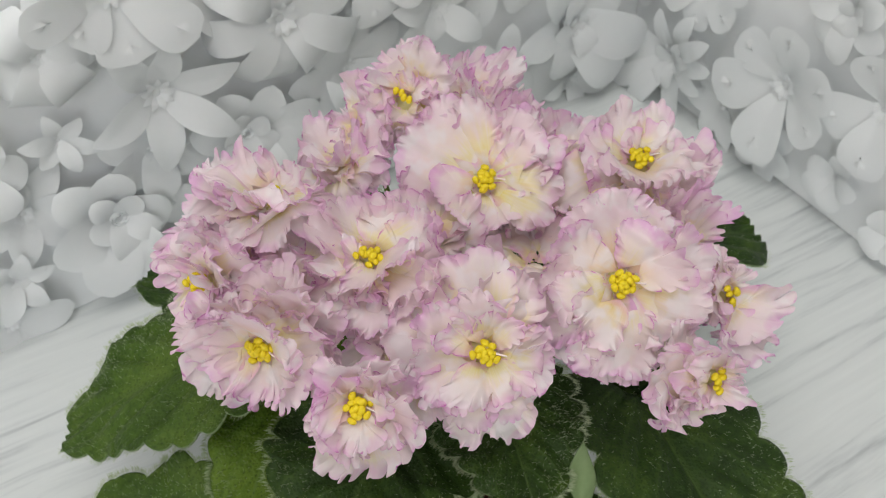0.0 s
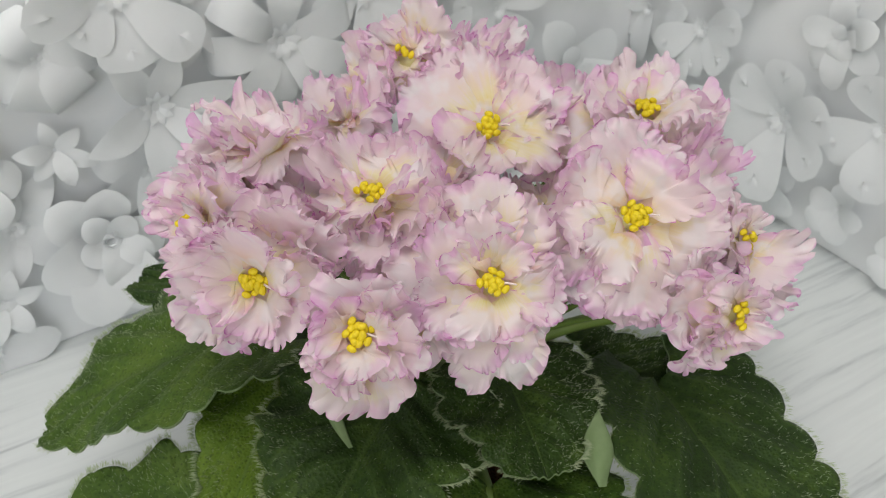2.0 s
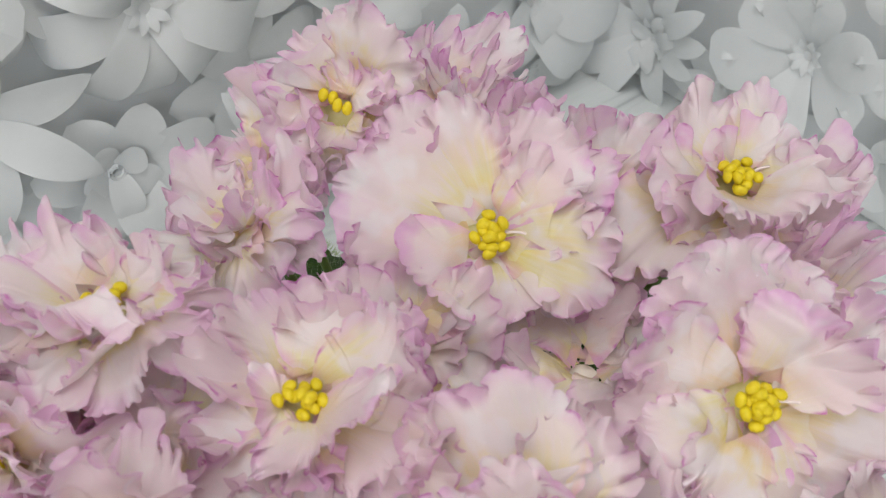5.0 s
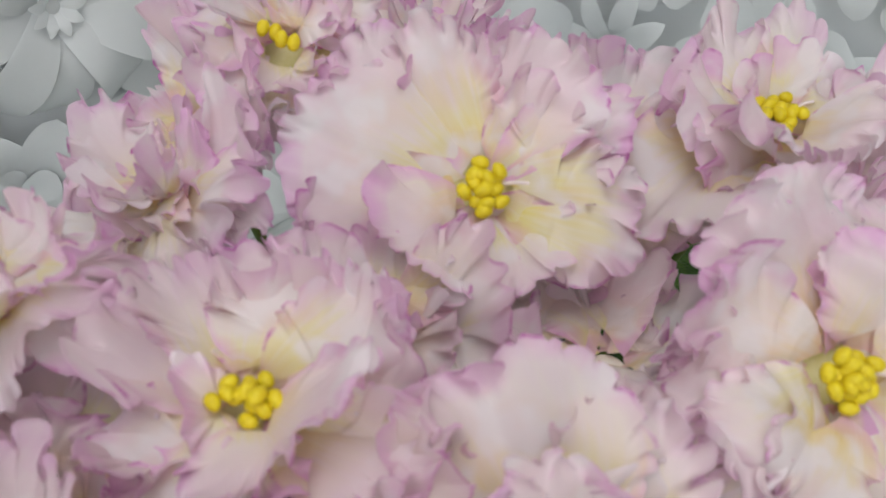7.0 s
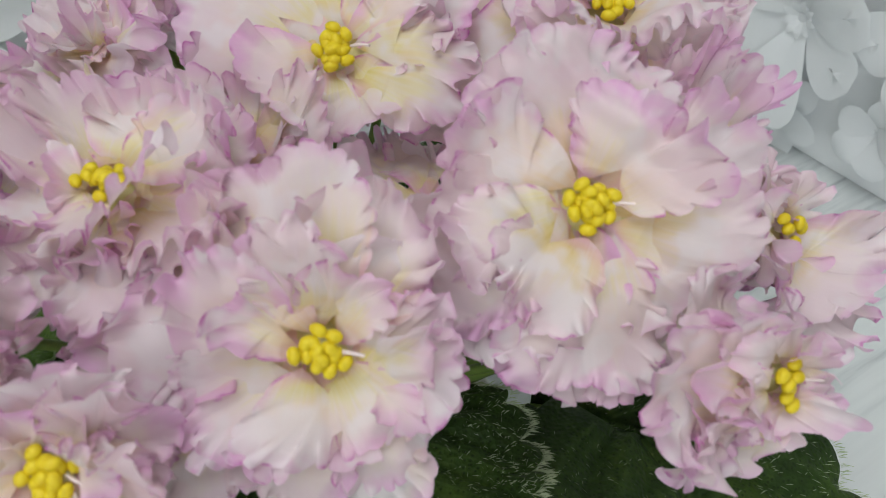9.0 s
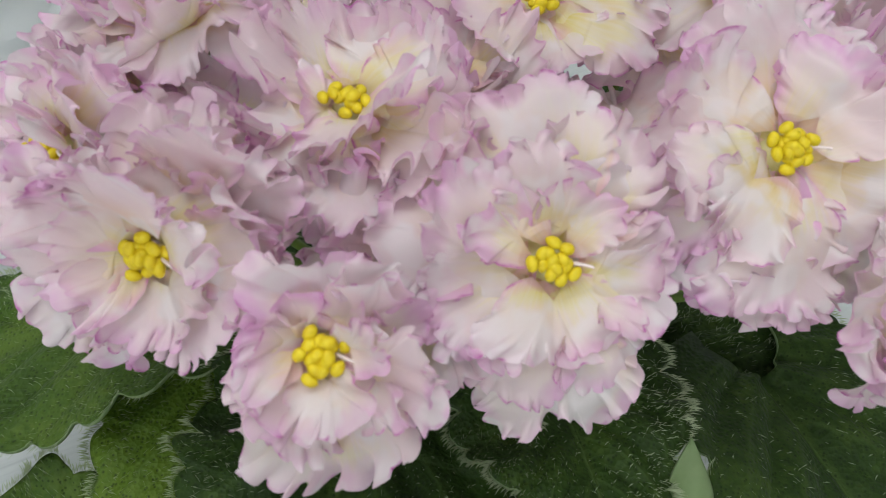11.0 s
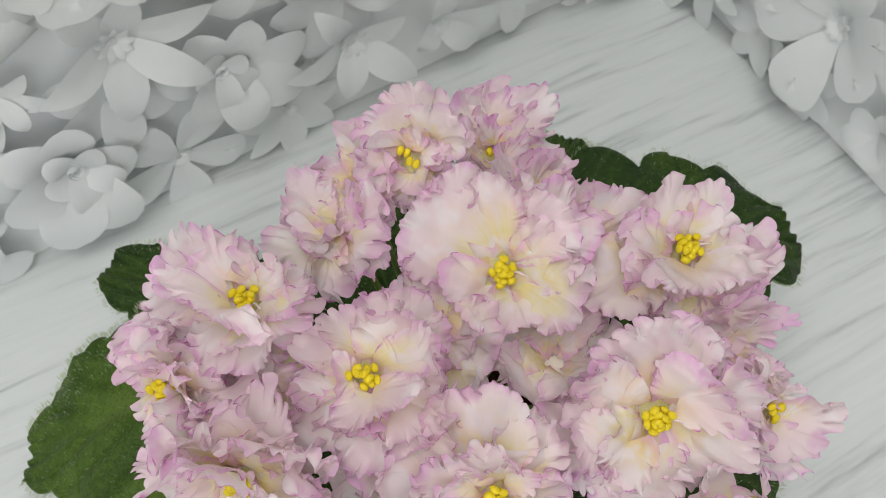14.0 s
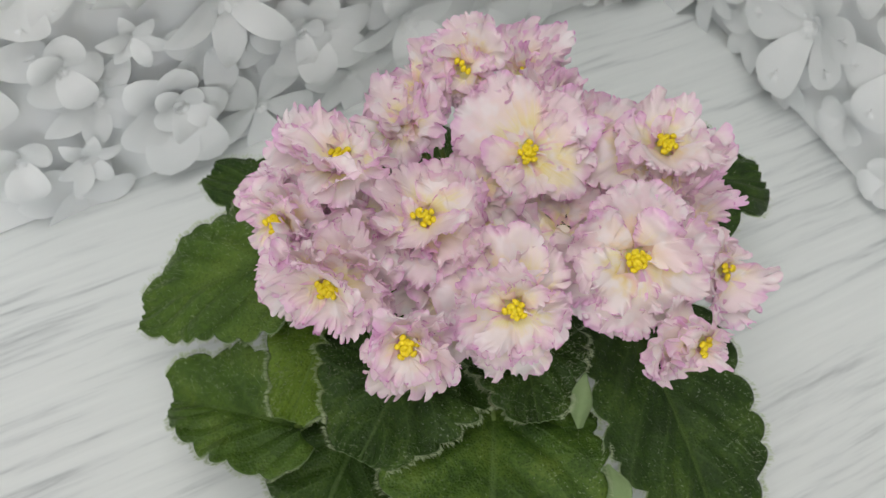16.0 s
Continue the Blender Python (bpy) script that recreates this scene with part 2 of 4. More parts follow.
def part(name, data, parent=None, label="", m=None):
    """One mesh object under a thing or part; data is a mesh."""
    ob = new(name, data)
    if parent is not None:
        ob.parent = parent
    if m is not None:
        ob.matrix_local = m
    return tagged(ob, label) if label else ob


def box(name, lo, hi, mat, parent=None, bevel=0.0):
    bm = bmesh.new()
    bmesh.ops.create_cube(bm, size=1)
    for v in bm.verts:
        v.co = Vector([lo[i] + (v.co[i] + 0.5) * (hi[i] - lo[i]) for i in range(3)])
    if bevel:
        bmesh.ops.bevel(bm, geom=bm.edges[:], offset=bevel, segments=2, affect="EDGES")
    me = bpy.data.meshes.new(name)
    bm.to_mesh(me)
    bm.free()
    me.materials.append(mat)
    return part(name, me, parent)


def tube(name, pts, r0, r1, mat, sides=8):
    """A round stalk along a smooth line of points."""
    p = np.array(pts, float)
    n = 14
    t = np.linspace(0, 1, n)
    if len(p) == 3:
        line = ((1 - t) ** 2)[:, None] * p[0] + (2 * t * (1 - t))[:, None] * p[1] + (t ** 2)[:, None] * p[2]
    else:
        line = (1 - t)[:, None] * p[0] + t[:, None] * p[-1]
    verts, faces = [], []
    for i in range(n):
        d = line[min(i + 1, n - 1)] - line[max(i - 1, 0)]
        d /= np.linalg.norm(d) + 1e-9
        a = np.cross(d, (0.31, 0.9, 0.2))
        a /= np.linalg.norm(a)
        b = np.cross(d, a)
        r = r0 + (r1 - r0) * t[i]
        for k in range(sides):
            w = 2 * math.pi * k / sides
            verts.append(line[i] + r * (math.cos(w) * a + math.sin(w) * b))
    for i in range(n - 1):
        for k in range(sides):
            k2 = (k + 1) % sides
            faces.append((i * sides + k, i * sides + k2, (i + 1) * sides + k2, (i + 1) * sides + k))
    faces.append(tuple(range(sides))[::-1])
    faces.append(tuple((n - 1) * sides + k for k in range(sides)))
    return mesh_from(name, verts, faces, [mat])


def frame_of(pos, normal):
    """A flower's own frame: z out of its face, y towards its top."""
    n = Vector(normal).normalized()
    up = Vector((0, 0.3, 1))
    up = (up - n * up.dot(n)).normalized()
    rt = up.cross(n)
    m = Matrix((rt, up, n)).transposed().to_4x4()
    m.translation = Vector(pos)
    return m


# ---------------------------------------------------------------- the assumed room, out of view
ROOM = dict(x0=-1.9, x1=1.9, y0=-1.7, y1=1.5, z0=-0.70, z1=1.85)


# shell added round the table so that light bounces from all sides
def room():
    r, t = ROOM, 0.12
    floor = box("floor", (r["x0"], r["y0"], r["z0"] - 0.1), (r["x1"], r["y1"], r["z0"]), FLOOR)
    tagged(floor, "assumed brown wooden floor under the table, out of view", "floor", kind="structure")
    ceiling = box("ceiling", (r["x0"], r["y0"], r["z1"]), (r["x1"], r["y1"], r["z1"] + 0.1), WALL)
    tagged(ceiling, "unseen white ceiling added to bounce light", "ceiling", kind="structure")
    sides = {"wall_west": ((r["x0"] - t, r["y0"], r["z0"]), (r["x0"], r["y1"], r["z1"])),
             "wall_east": ((r["x1"], r["y0"], r["z0"]), (r["x1"] + t, r["y1"], r["z1"])),
             "wall_north": ((r["x0"] - t, r["y1"], r["z0"]), (r["x1"] + t, r["y1"] + t, r["z1"]))}
    for name, (lo, hi) in sides.items():
        tagged(box(name, lo, hi, WALL), "unseen off-white wall added to bounce light", "wall", kind="structure")
    w = ASSUMED_WINDOW
    bm = bmesh.new()
    for lo, hi in (((r["x0"] - t, w["z1"]), (r["x1"] + t, r["z1"])), ((r["x0"] - t, r["z0"]), (r["x1"] + t, w["z0"])),
                   ((r["x0"] - t, w["z0"]), (w["x0"], w["z1"])), ((w["x1"], w["z0"]), (r["x1"] + t, w["z1"]))):
        c = bmesh.ops.create_cube(bm, size=1)["verts"]
        for v in c:
            v.co = Vector((lo[0] + (v.co.x + 0.5) * (hi[0] - lo[0]), r["y0"] - t + (v.co.y + 0.5) * t, lo[1] + (v.co.z + 0.5) * (hi[1] - lo[1])))
    me = bpy.data.meshes.new("wall_south")
    bm.to_mesh(me)
    bm.free()
    me.materials.append(WALL)
    tagged(part("wall_south", me), "unseen off-white wall with an assumed wide window", "wall", kind="structure")
    # frame of the assumed window, out of view
    win = new("assumed_window_1")
    tagged(win, "assumed white framed window out of view, stands for the front light", "window", kind="structure")
    y0, y1 = r["y0"] - 0.09, r["y0"] - 0.045
    for x in (w["x0"], (w["x0"] + w["x1"]) / 2 - 0.03, w["x1"] - 0.06):
        box("window_frame", (x, y0, w["z0"]), (x + 0.06, y1, w["z1"]), GLASS_FRAME, win, 0.004)
    for z in (w["z0"], w["z1"] - 0.06):
        box("window_frame", (w["x0"] + 0.06, y0 + 0.003, z), (w["x1"] - 0.06, y1 - 0.003, z + 0.06), GLASS_FRAME, win, 0.004)


# invented panel out of view, stands where the overhead fill shines from
def overhead_fill_panel():
    lamp = new("overhead_fill_panel")
    lamp.location = (-0.14, -0.2, ROOM["z1"])
    tagged(lamp, "unseen square white ceiling panel added as overhead fill light", "ceiling lamp")
    box("housing", (-0.62, -0.62, -0.05), (0.62, 0.62, 0.0), GLASS_FRAME, lamp, 0.004)
    box("diffuser", (-0.6, -0.6, -0.056), (0.6, 0.6, -0.0502), FILL_GLOW, lamp)


def table():
    t = new("table")
    t.location = (0, 0.1, ROOM["z0"])
    tagged(t, "table with a white-limed wood-grain top", "table")
    top = box("tabletop", (-0.8, -0.55, 0.72), (0.8, 0.85, 0.75), WOOD, t, 0.004)
    tagged(top, "white board with long grey wood streaks")
    for x in (-0.74, 0.68):
        for y in (-0.49, 0.73):
            box("leg", (x, y, 0.0), (x + 0.06, y + 0.06, 0.72), TABLE, t, 0.003)


room()
overhead_fill_panel()
table()

# ---------------------------------------------------------------- backdrop of paper flowers
TOP = 0.05  # height of the tabletop
CORNER = Vector((0.1564, 0.653, TOP))


def paper_petal(kind, length, width, curl, cup):
    """A cut paper petal: base at the origin, runs out along +y, faces +z. curl rolls the tip forward (+) or back (-), in degrees."""
    nu, nv = 13, 15
    us, vs = np.linspace(-1, 1, nu), np.linspace(0, 1, nv)
    ang = np.radians(cup + curl * vs ** 1.6)
    step = length / (nv - 1)
    y = np.concatenate([[0], np.cumsum(np.cos(ang[:-1]) * step)])
    z = np.concatenate([[0], np.cumsum(np.sin(ang[:-1]) * step)])
    verts = []
    for j, v in enumerate(vs):
        if kind == "round":
            w = math.sin(math.pi * min(1, 0.12 + 0.66 * v)) ** 0.8 * math.sqrt(max(0.0, 1 - max(0, (v - 0.55) / 0.45) ** 2.6))
        elif kind == "heart":
            w = (0.16 + 0.84 * math.sin(math.pi * 0.5 * min(1, v / 0.72)) ** 1.2) * math.sqrt(max(0.0, 1 - max(0, (v - 0.70) / 0.30) ** 2.4))
        elif kind == "pointed":
            w = math.sin(math.pi * v ** 0.85) ** 0.75 if 0 < v < 1 else 0.0
            w = max(w, 0.16 * (1 - v))
        else:
            w = 0.45 + 0.55 * math.sin(math.pi * 0.5 * min(1, v * 1.5))
            if v > 0.85:
                w *= math.sqrt(max(0, 1 - ((v - 0.85) / 0.16) ** 2))
        for u in us:
            notch = -0.36 * length * math.exp(-(abs(u) / 0.36) ** 1.3) * max(0, (v - 0.6) / 0.4) ** 2 if kind == "heart" else 0
            crease = 0.05 * width * (abs(u) ** 1.4) * math.sin(math.pi * min(1, v * 1.1)) * (1 if kind != "curl" else 0.4)
            verts.append((u * w * width / 2, y[j] + notch * math.cos(ang[j]), z[j] + crease + notch * math.sin(ang[j])))
    faces = [(j * nu + i, j * nu + i + 1, (j + 1) * nu + i + 1, (j + 1) * nu + i) for j in range(nv - 1) for i in range(nu - 1)]
    # thickness: the same sheet again, a little behind
    n = len(verts)
    back = [(x, yy, zz - 0.0005) for x, yy, zz in verts]
    faces2 = [tuple(n + k for k in f[::-1]) for f in faces]
    return mesh_from("paper_petal", verts + back, faces + faces2, [PAPER])


def paper_centre(r, kind):
    """The heart of a paper flower: a rolled strip or a bundle of small curled tabs."""
    verts, faces = [], []
    if kind == "roll":
        n, turns = 40, 2.2
        for i in range(n):
            a = turns * 2 * math.pi * i / (n - 1)
            rr = r * (0.35 + 0.65 * i / (n - 1))
            for z in (0.0, r * 0.9):
                verts.append((rr * math.cos(a), rr * math.sin(a), z))
        faces = [(2 * i, 2 * i + 2, 2 * i + 3, 2 * i + 1) for i in range(n - 1)]
    else:
        tabs = 9
        for k in range(tabs):
            a = 2 * math.pi * k / tabs
            c, s = math.cos(a), math.sin(a)
            b0 = len(verts)
            for j in range(6):
                f = j / 5
                d = r * (0.15 + 0.8 * f)
                h = r * (0.3 + 0.9 * f - 0.5 * f * f)
                w = r * 0.22 * math.sin(math.pi * (0.2 + 0.75 * f))
                verts += [(d * c - w * s, d * s + w * c, h), (d * c + w * s, d * s - w * c, h)]
            faces += [(b0 + 2 * j, b0 + 2 * j + 1, b0 + 2 * j + 3, b0 + 2 * j + 2) for j in range(5)]
        b0 = len(verts)
        verts += [(0.5 * r * math.cos(2 * math.pi * k / 8), 0.5 * r * math.sin(2 * math.pi * k / 8), 0.25 * r) for k in range(8)] + [(0, 0, 0.5 * r)]
        faces += [(b0 + k, b0 + (k + 1) % 8, b0 + 8) for k in range(8)]
    return mesh_from("paper_flower", verts, faces, [PAPER])


def paper_flower(panel, s, z, kind, petals, centre="tabs", out=0.010):
    """A paper flower on a panel at s along it and z up; each petal by its angle in degrees and its length and width in millimetres."""
    r = max(length for _, length, _ in petals) / 1000
    fl = part("paper_flower", paper_centre(r * 0.20, centre), panel)
    fl.matrix_local = Matrix.Translation((s, -0.6 * out, z)) @ Matrix.Rotation(radians(90), 4, "X")
    shape = {"heart": (-24, 26), "curl": (-140, 36), "pointed": (-66, 36), "round": (-62, 36)}[kind]
    for k, (a, length, width) in enumerate(petals):
        flat = 0.45 if out < 0.005 else 0.85
        curl, cup = flat * shape[0] + rng.uniform(-8, 8), flat * shape[1] + rng.uniform(-4, 4)
        size = length / 1000 * (1.22 if kind == "curl" else 1.06)
        part("petal", paper_petal(kind, size, width / 1000, curl, cup), fl, m=Matrix.Rotation(radians(a - 90), 4, "Z") @ pose(0, r * 0.05, 0.001 + 0.0014 * (k % 2), rng.uniform(-3, 3), rng.uniform(-5, 5)))
    return fl


def backdrop(name, turn, s0, s1, label):
    """A board that stands on the table; x runs along it, its face looks along -y."""
    me = box(name, (s0, 0.0, 0.0), (s1, 0.008, 0.31), PANEL, None, 0.001)
    me.matrix_world = Matrix.Translation(CORNER) @ Matrix.Rotation(turn, 4, "Z")
    return tagged(me, label, "backdrop panel")


left = backdrop("backdrop_panel", 0.6178, -0.85, 0.004, "white backdrop board covered with white paper flowers")
right = backdrop("backdrop_panel", -1.0441, -0.004, 0.62, "white backdrop board with paper flowers, at an angle to its twin")

#            along   up     kind     petals: angle, length, width in mm
paper_flower(left, -0.406, 0.207, "heart", [(-179, 47, 24), (-142, 30, 31), (-87, 37, 37), (-43, 48, 29), (120, 35, 30), (33, 36, 31)], "tabs", 0.022)
paper_flower(left, -0.316, 0.159, "curl", [(-178, 42, 23), (-134, 41, 21), (-99, 42, 22), (-60, 46, 22), (-28, 57, 24), (13, 47, 23), (140, 44, 21), (83, 40, 22)], "tabs", 0.016)
paper_flower(left, -0.395, 0.139, "pointed", [(121, 44, 18), (-163, 43, 21), (-97, 49, 22), (-45, 53, 20), (6, 46, 19), (69, 35, 18)], "tabs", 0.014)
paper_flower(left, -0.446, 0.180, "curl", [(-112, 29, 26), (-64, 28, 26), (-163, 27, 25), (119, 25, 24), (61, 26, 25), (1, 26, 22)], "tabs", 0.012)
paper_flower(left, -0.451, 0.128, "pointed", [(-138, 18, 11), (-77, 21, 11), (-31, 24, 10), (168, 21, 11), (102, 18, 10), (34, 16, 10)], "tabs", 0.008)
paper_flower(left, -0.440, 0.069, "round", [(130, 36, 29), (-154, 39, 33), (-105, 53, 36), (-68, 54, 32), (-18, 35, 29), (78, 30, 29)], "tabs", 0.008)
paper_flower(left, -0.436, 0.067, "round", [(-153, 19, 19), (-91, 30, 21), (-40, 26, 18), (43, 17, 18), (124, 21, 17)], "roll", 0.016)
paper_flower(left, -0.345, 0.087, "round", [(159, 37, 25), (-138, 31, 27), (-79, 41, 28), (-39, 51, 28), (2, 46, 28), (56, 32, 26), (115, 35, 26)], "tabs", 0.008)
paper_flower(left, -0.347, 0.089, "round", [(-174, 16, 15), (-90, 25, 15), (-40, 23, 15), (23, 14, 15), (117, 15, 15)], "roll", 0.014)
paper_flower(left, -0.500, 0.048, "pointed", [(-68, 25, 13), (-121, 29, 13), (10, 21, 12), (68, 22, 12), (123, 23, 12), (-162, 21, 13)], "tabs", 0.01)
paper_flower(left, -0.495, 0.123, "round", [(1, 23, 24), (-73, 26, 22), (-139, 25, 24), (129, 20, 23), (71, 27, 23)], "tabs", 0.012)
paper_flower(left, -0.204, 0.127, "pointed", [(-152, 46, 21), (-109, 22, 19), (-44, 43, 20), (164, 38, 20), (122, 43, 20), (36, 31, 21)], "tabs", 0.01)
paper_flower(left, -0.267, 0.066, "pointed", [(-180, 45, 19), (-103, 36, 21), (-47, 53, 21), (10, 32, 19), (121, 45, 17)], "tabs", 0.01)
paper_flower(left, -0.204, 0.045, "round", [(-132, 20, 20), (-41, 33, 20), (-5, 42, 20), (93, 31, 19)], "tabs", 0.008)
paper_flower(left, -0.259, 0.173, "heart", [(-160, 34, 29), (-81, 36, 33), (-31, 46, 31), (86, 30, 29)], "tabs", 0.012)
paper_flower(left, -0.538, 0.065, "round", [(22, 19, 24), (-93, 28, 26), (-140, 29, 25), (130, 24, 24)], "tabs", 0.01)
paper_flower(left, -0.496, 0.184, "heart", [(30, 23, 29), (-57, 21, 30), (-116, 27, 30), (158, 18, 29), (75, 23, 29)], "tabs", 0.014)
paper_flower(left, -0.084, 0.077, "round", [(-171, 51, 29), (-109, 44, 31), (-56, 73, 40), (-25, 70, 38), (24, 43, 33), (126, 54, 31)], "tabs", 0.012)
paper_flower(left, -0.081, 0.074, "round", [(-156, 23, 20), (-67, 32, 21), (-19, 25, 21), (116, 25, 20)], "roll", 0.018)
paper_flower(left, -0.073, 0.015, "pointed", [(-175, 27, 14), (-73, 28, 16), (-18, 41, 16), (24, 28, 14)], "tabs", 0.006)
paper_flower(right, 0.060, 0.043, "round", [(-140, 65, 18), (-117, 61, 18), (-70, 44, 20), (-16, 36, 16), (19, 45, 16), (42, 56, 15), (69, 46, 16), (115, 37, 16), (170, 43, 17), (-160, 58, 17)], "tabs", 0.01)
paper_flower(right, 0.061, 0.041, "round", [(-119, 28, 11), (-84, 21, 11), (-18, 19, 11), (27, 22, 11), (67, 20, 11), (158, 16, 11)], "tabs", 0.016)
paper_flower(right, 0.164, 0.081, "heart", [(-156, 54, 38), (-91, 56, 40), (-27, 43, 32), (26, 42, 33), (89, 41, 34), (153, 42, 33)], "tabs", 0.012)
paper_flower(right, 0.195, 0.150, "round", [(-127, 28, 20), (-85, 31, 20), (-25, 28, 19), (30, 26, 19), (105, 25, 19), (-179, 27, 19)], "tabs", 0.014)
paper_flower(right, 0.195, 0.149, "round", [(-113, 14, 12), (-50, 13, 11), (24, 14, 11), (124, 9, 11)], "tabs", 0.02)
paper_flower(right, 0.236, 0.106, "heart", [(-145, 40, 32), (-83, 43, 35), (-23, 36, 32), (42, 29, 31), (116, 34, 32)], "tabs", 0.014)
paper_flower(right, 0.219, 0.038, "round", [(-68, 23, 21), (7, 23, 18), (71, 24, 18), (159, 19, 18), (-133, 24, 19)], "tabs", 0.008)
paper_flower(right, 0.272, 0.027, "round", [(-134, 21, 24), (-36, 18, 24), (56, 20, 24), (123, 19, 23)], "tabs", 0.01)
paper_flower(right, 0.079, 0.116, "heart", [(-93, 34, 27), (-29, 36, 27), (20, 44, 26), (-143, 41, 27)], "tabs", 0.012)
paper_flower(right, 0.287, 0.080, "round", [(-171, 15, 23), (-82, 25, 23), (1, 23, 22), (87, 22, 22)], "tabs", 0.01)

# flatter flowers close to the boards between the others
for where, along, up, radius, kind, count in ((left, -0.364, 0.196, 42, "round", 6), (left, -0.271, 0.104, 40, "round", 7), (left, -0.382, 0.032, 38, "heart", 5), (left, -0.311, 0.029, 36, "pointed", 7),
                                              (left, -0.482, 0.089, 35, "pointed", 7), (left, -0.227, 0.184, 43, "round", 6), (left, -0.149, 0.137, 41, "heart", 5), (left, -0.149, 0.049, 39, "round", 7),
                                              (left, -0.514, 0.016, 35, "round", 6), (left, -0.541, 0.144, 42, "heart", 5), (left, -0.404, 0.098, 33, "round", 6), (left, -0.072, 0.174, 44, "round", 7),
                                              (right, 0.113, 0.031, 33, "pointed", 7), (right, 0.094, 0.175, 42, "round", 6), (right, 0.216, 0.192, 39, "heart", 5), (right, 0.289, 0.146, 41, "round", 6),
                                              (right, 0.160, 0.024, 27, "round", 6), (right, 0.330, 0.050, 35, "pointed", 7), (right, 0.017, 0.109, 40, "round", 7)):
    turn = rng.uniform(0, 90)
    paper_flower(where, along, up, kind, [(turn + 360 * k / count, radius, radius * (0.72 if count < 7 else 0.55)) for k in range(count)], "tabs", 0.004)

# ---------------------------------------------------------------- pot
POT_AT = Vector((0.0, 0.255, TOP))


def lathe(name, profile, mat, sides=40):
    verts = [(r * math.cos(2 * math.pi * k / sides), r * math.sin(2 * math.pi * k / sides), z) for r, z in profile for k in range(sides)]
    faces = [(i * sides + k, i * sides + (k + 1) % sides, (i + 1) * sides + (k + 1) % sides, (i + 1) * sides + k)
             for i in range(len(profile) - 1) for k in range(sides)]
    return mesh_from(name, verts, faces, [mat])


pot = part("flower_pot", lathe("flower_pot", [(0.001, 0.0), (0.042, 0.0), (0.044, 0.003), (0.054, 0.058), (0.057, 0.060), (0.058, 0.072), (0.0555, 0.073), (0.054, 0.060), (0.051, 0.050)], POT))
pot.location = POT_AT
tagged(pot, "small white plastic flower pot under a violet", "flower pot")
soil = part("soil", lathe("soil", [(0.0505, 0.054), (0.04, 0.060), (0.02, 0.063), (0.001, 0.064)], SOIL), pot, "dark brown peat soil")

# ---------------------------------------------------------------- the violet
violet = new("african_violet")
violet.location = POT_AT + Vector((0, 0, 0.062))
tagged(violet, "blooming african violet with ruffled pink-white flowers and dark leaves", "potted plant")
INV = Matrix.Translation(-violet.location)
CROWN = np.array((0.0, 0.255, 0.125))


def step(lo, hi, x):
    t = np.clip((x - lo) / (hi - lo), 0, 1)
    return t * t * (3 - 2 * t)


def wander(ell, wavelength, amp=1.0):
    """A smooth random value along a line of lengths ell."""
    n = max(3, int(ell[-1] / wavelength) + 2)
    y = rng.uniform(-1, 1, n + 2)
    x = ell / ell[-1] * (n - 1)
    i = np.floor(x).astype(int)
    f = x - i
    f = f * f * (3 - 2 * f)
    return amp * (y[i] * (1 - f) + y[i + 1] * f)


def petal_outline(L, W, start, count):
    """The rim of a petal from one side of its claw round the tip to the other, evenly spaced: places, unit outward ways and lengths along."""
    h = W / 2
    k = rng.uniform(0.88, 1.08, 6)
    pts = [(start, 0.22 * h), (0.20 * L, 0.52 * h), (0.40 * L, 0.84 * h * k[0]), (0.62 * L, 1.0 * h * k[1]), (0.83 * L * k[2], 0.90 * h),
           (0.96 * L, 0.50 * h), (L * k[3] * rng.uniform(0.93, 1.03), 0.04 * h), (0.97 * L, -0.50 * h), (0.83 * L * k[4], -0.90 * h), (0.62 * L, -1.0 * h * k[1]),
           (0.40 * L, -0.84 * h * k[5]), (0.20 * L, -0.52 * h), (start, -0.22 * h)]
    p = np.array([pts[0]] + pts + [pts[-1]])
    line = []
    for i in range(1, len(p) - 2):
        t = np.linspace(0, 1, 24, endpoint=False)[:, None]
        a, b, c, d = p[i - 1], p[i], p[i + 1], p[i + 2]
        line.append(0.5 * (2 * b + (c - a) * t + (2 * a - 5 * b + 4 * c - d) * t * t + (3 * b - a - 3 * c + d) * t ** 3))
    line = np.concatenate(line + [p[-1:]])
    run = np.concatenate([[0], np.cumsum(np.linalg.norm(np.diff(line, axis=0), axis=1))])
    ell = np.linspace(0, run[-1], count)
    q = np.stack([np.interp(ell, run, line[:, 0]), np.interp(ell, run, line[:, 1])], -1)
    tan = np.gradient(q, axis=0)
    tan /= np.linalg.norm(tan, axis=1)[:, None] + 1e-12
    return q, tan, np.stack([tan[:, 1], -tan[:, 0]], -1) * -1, ell


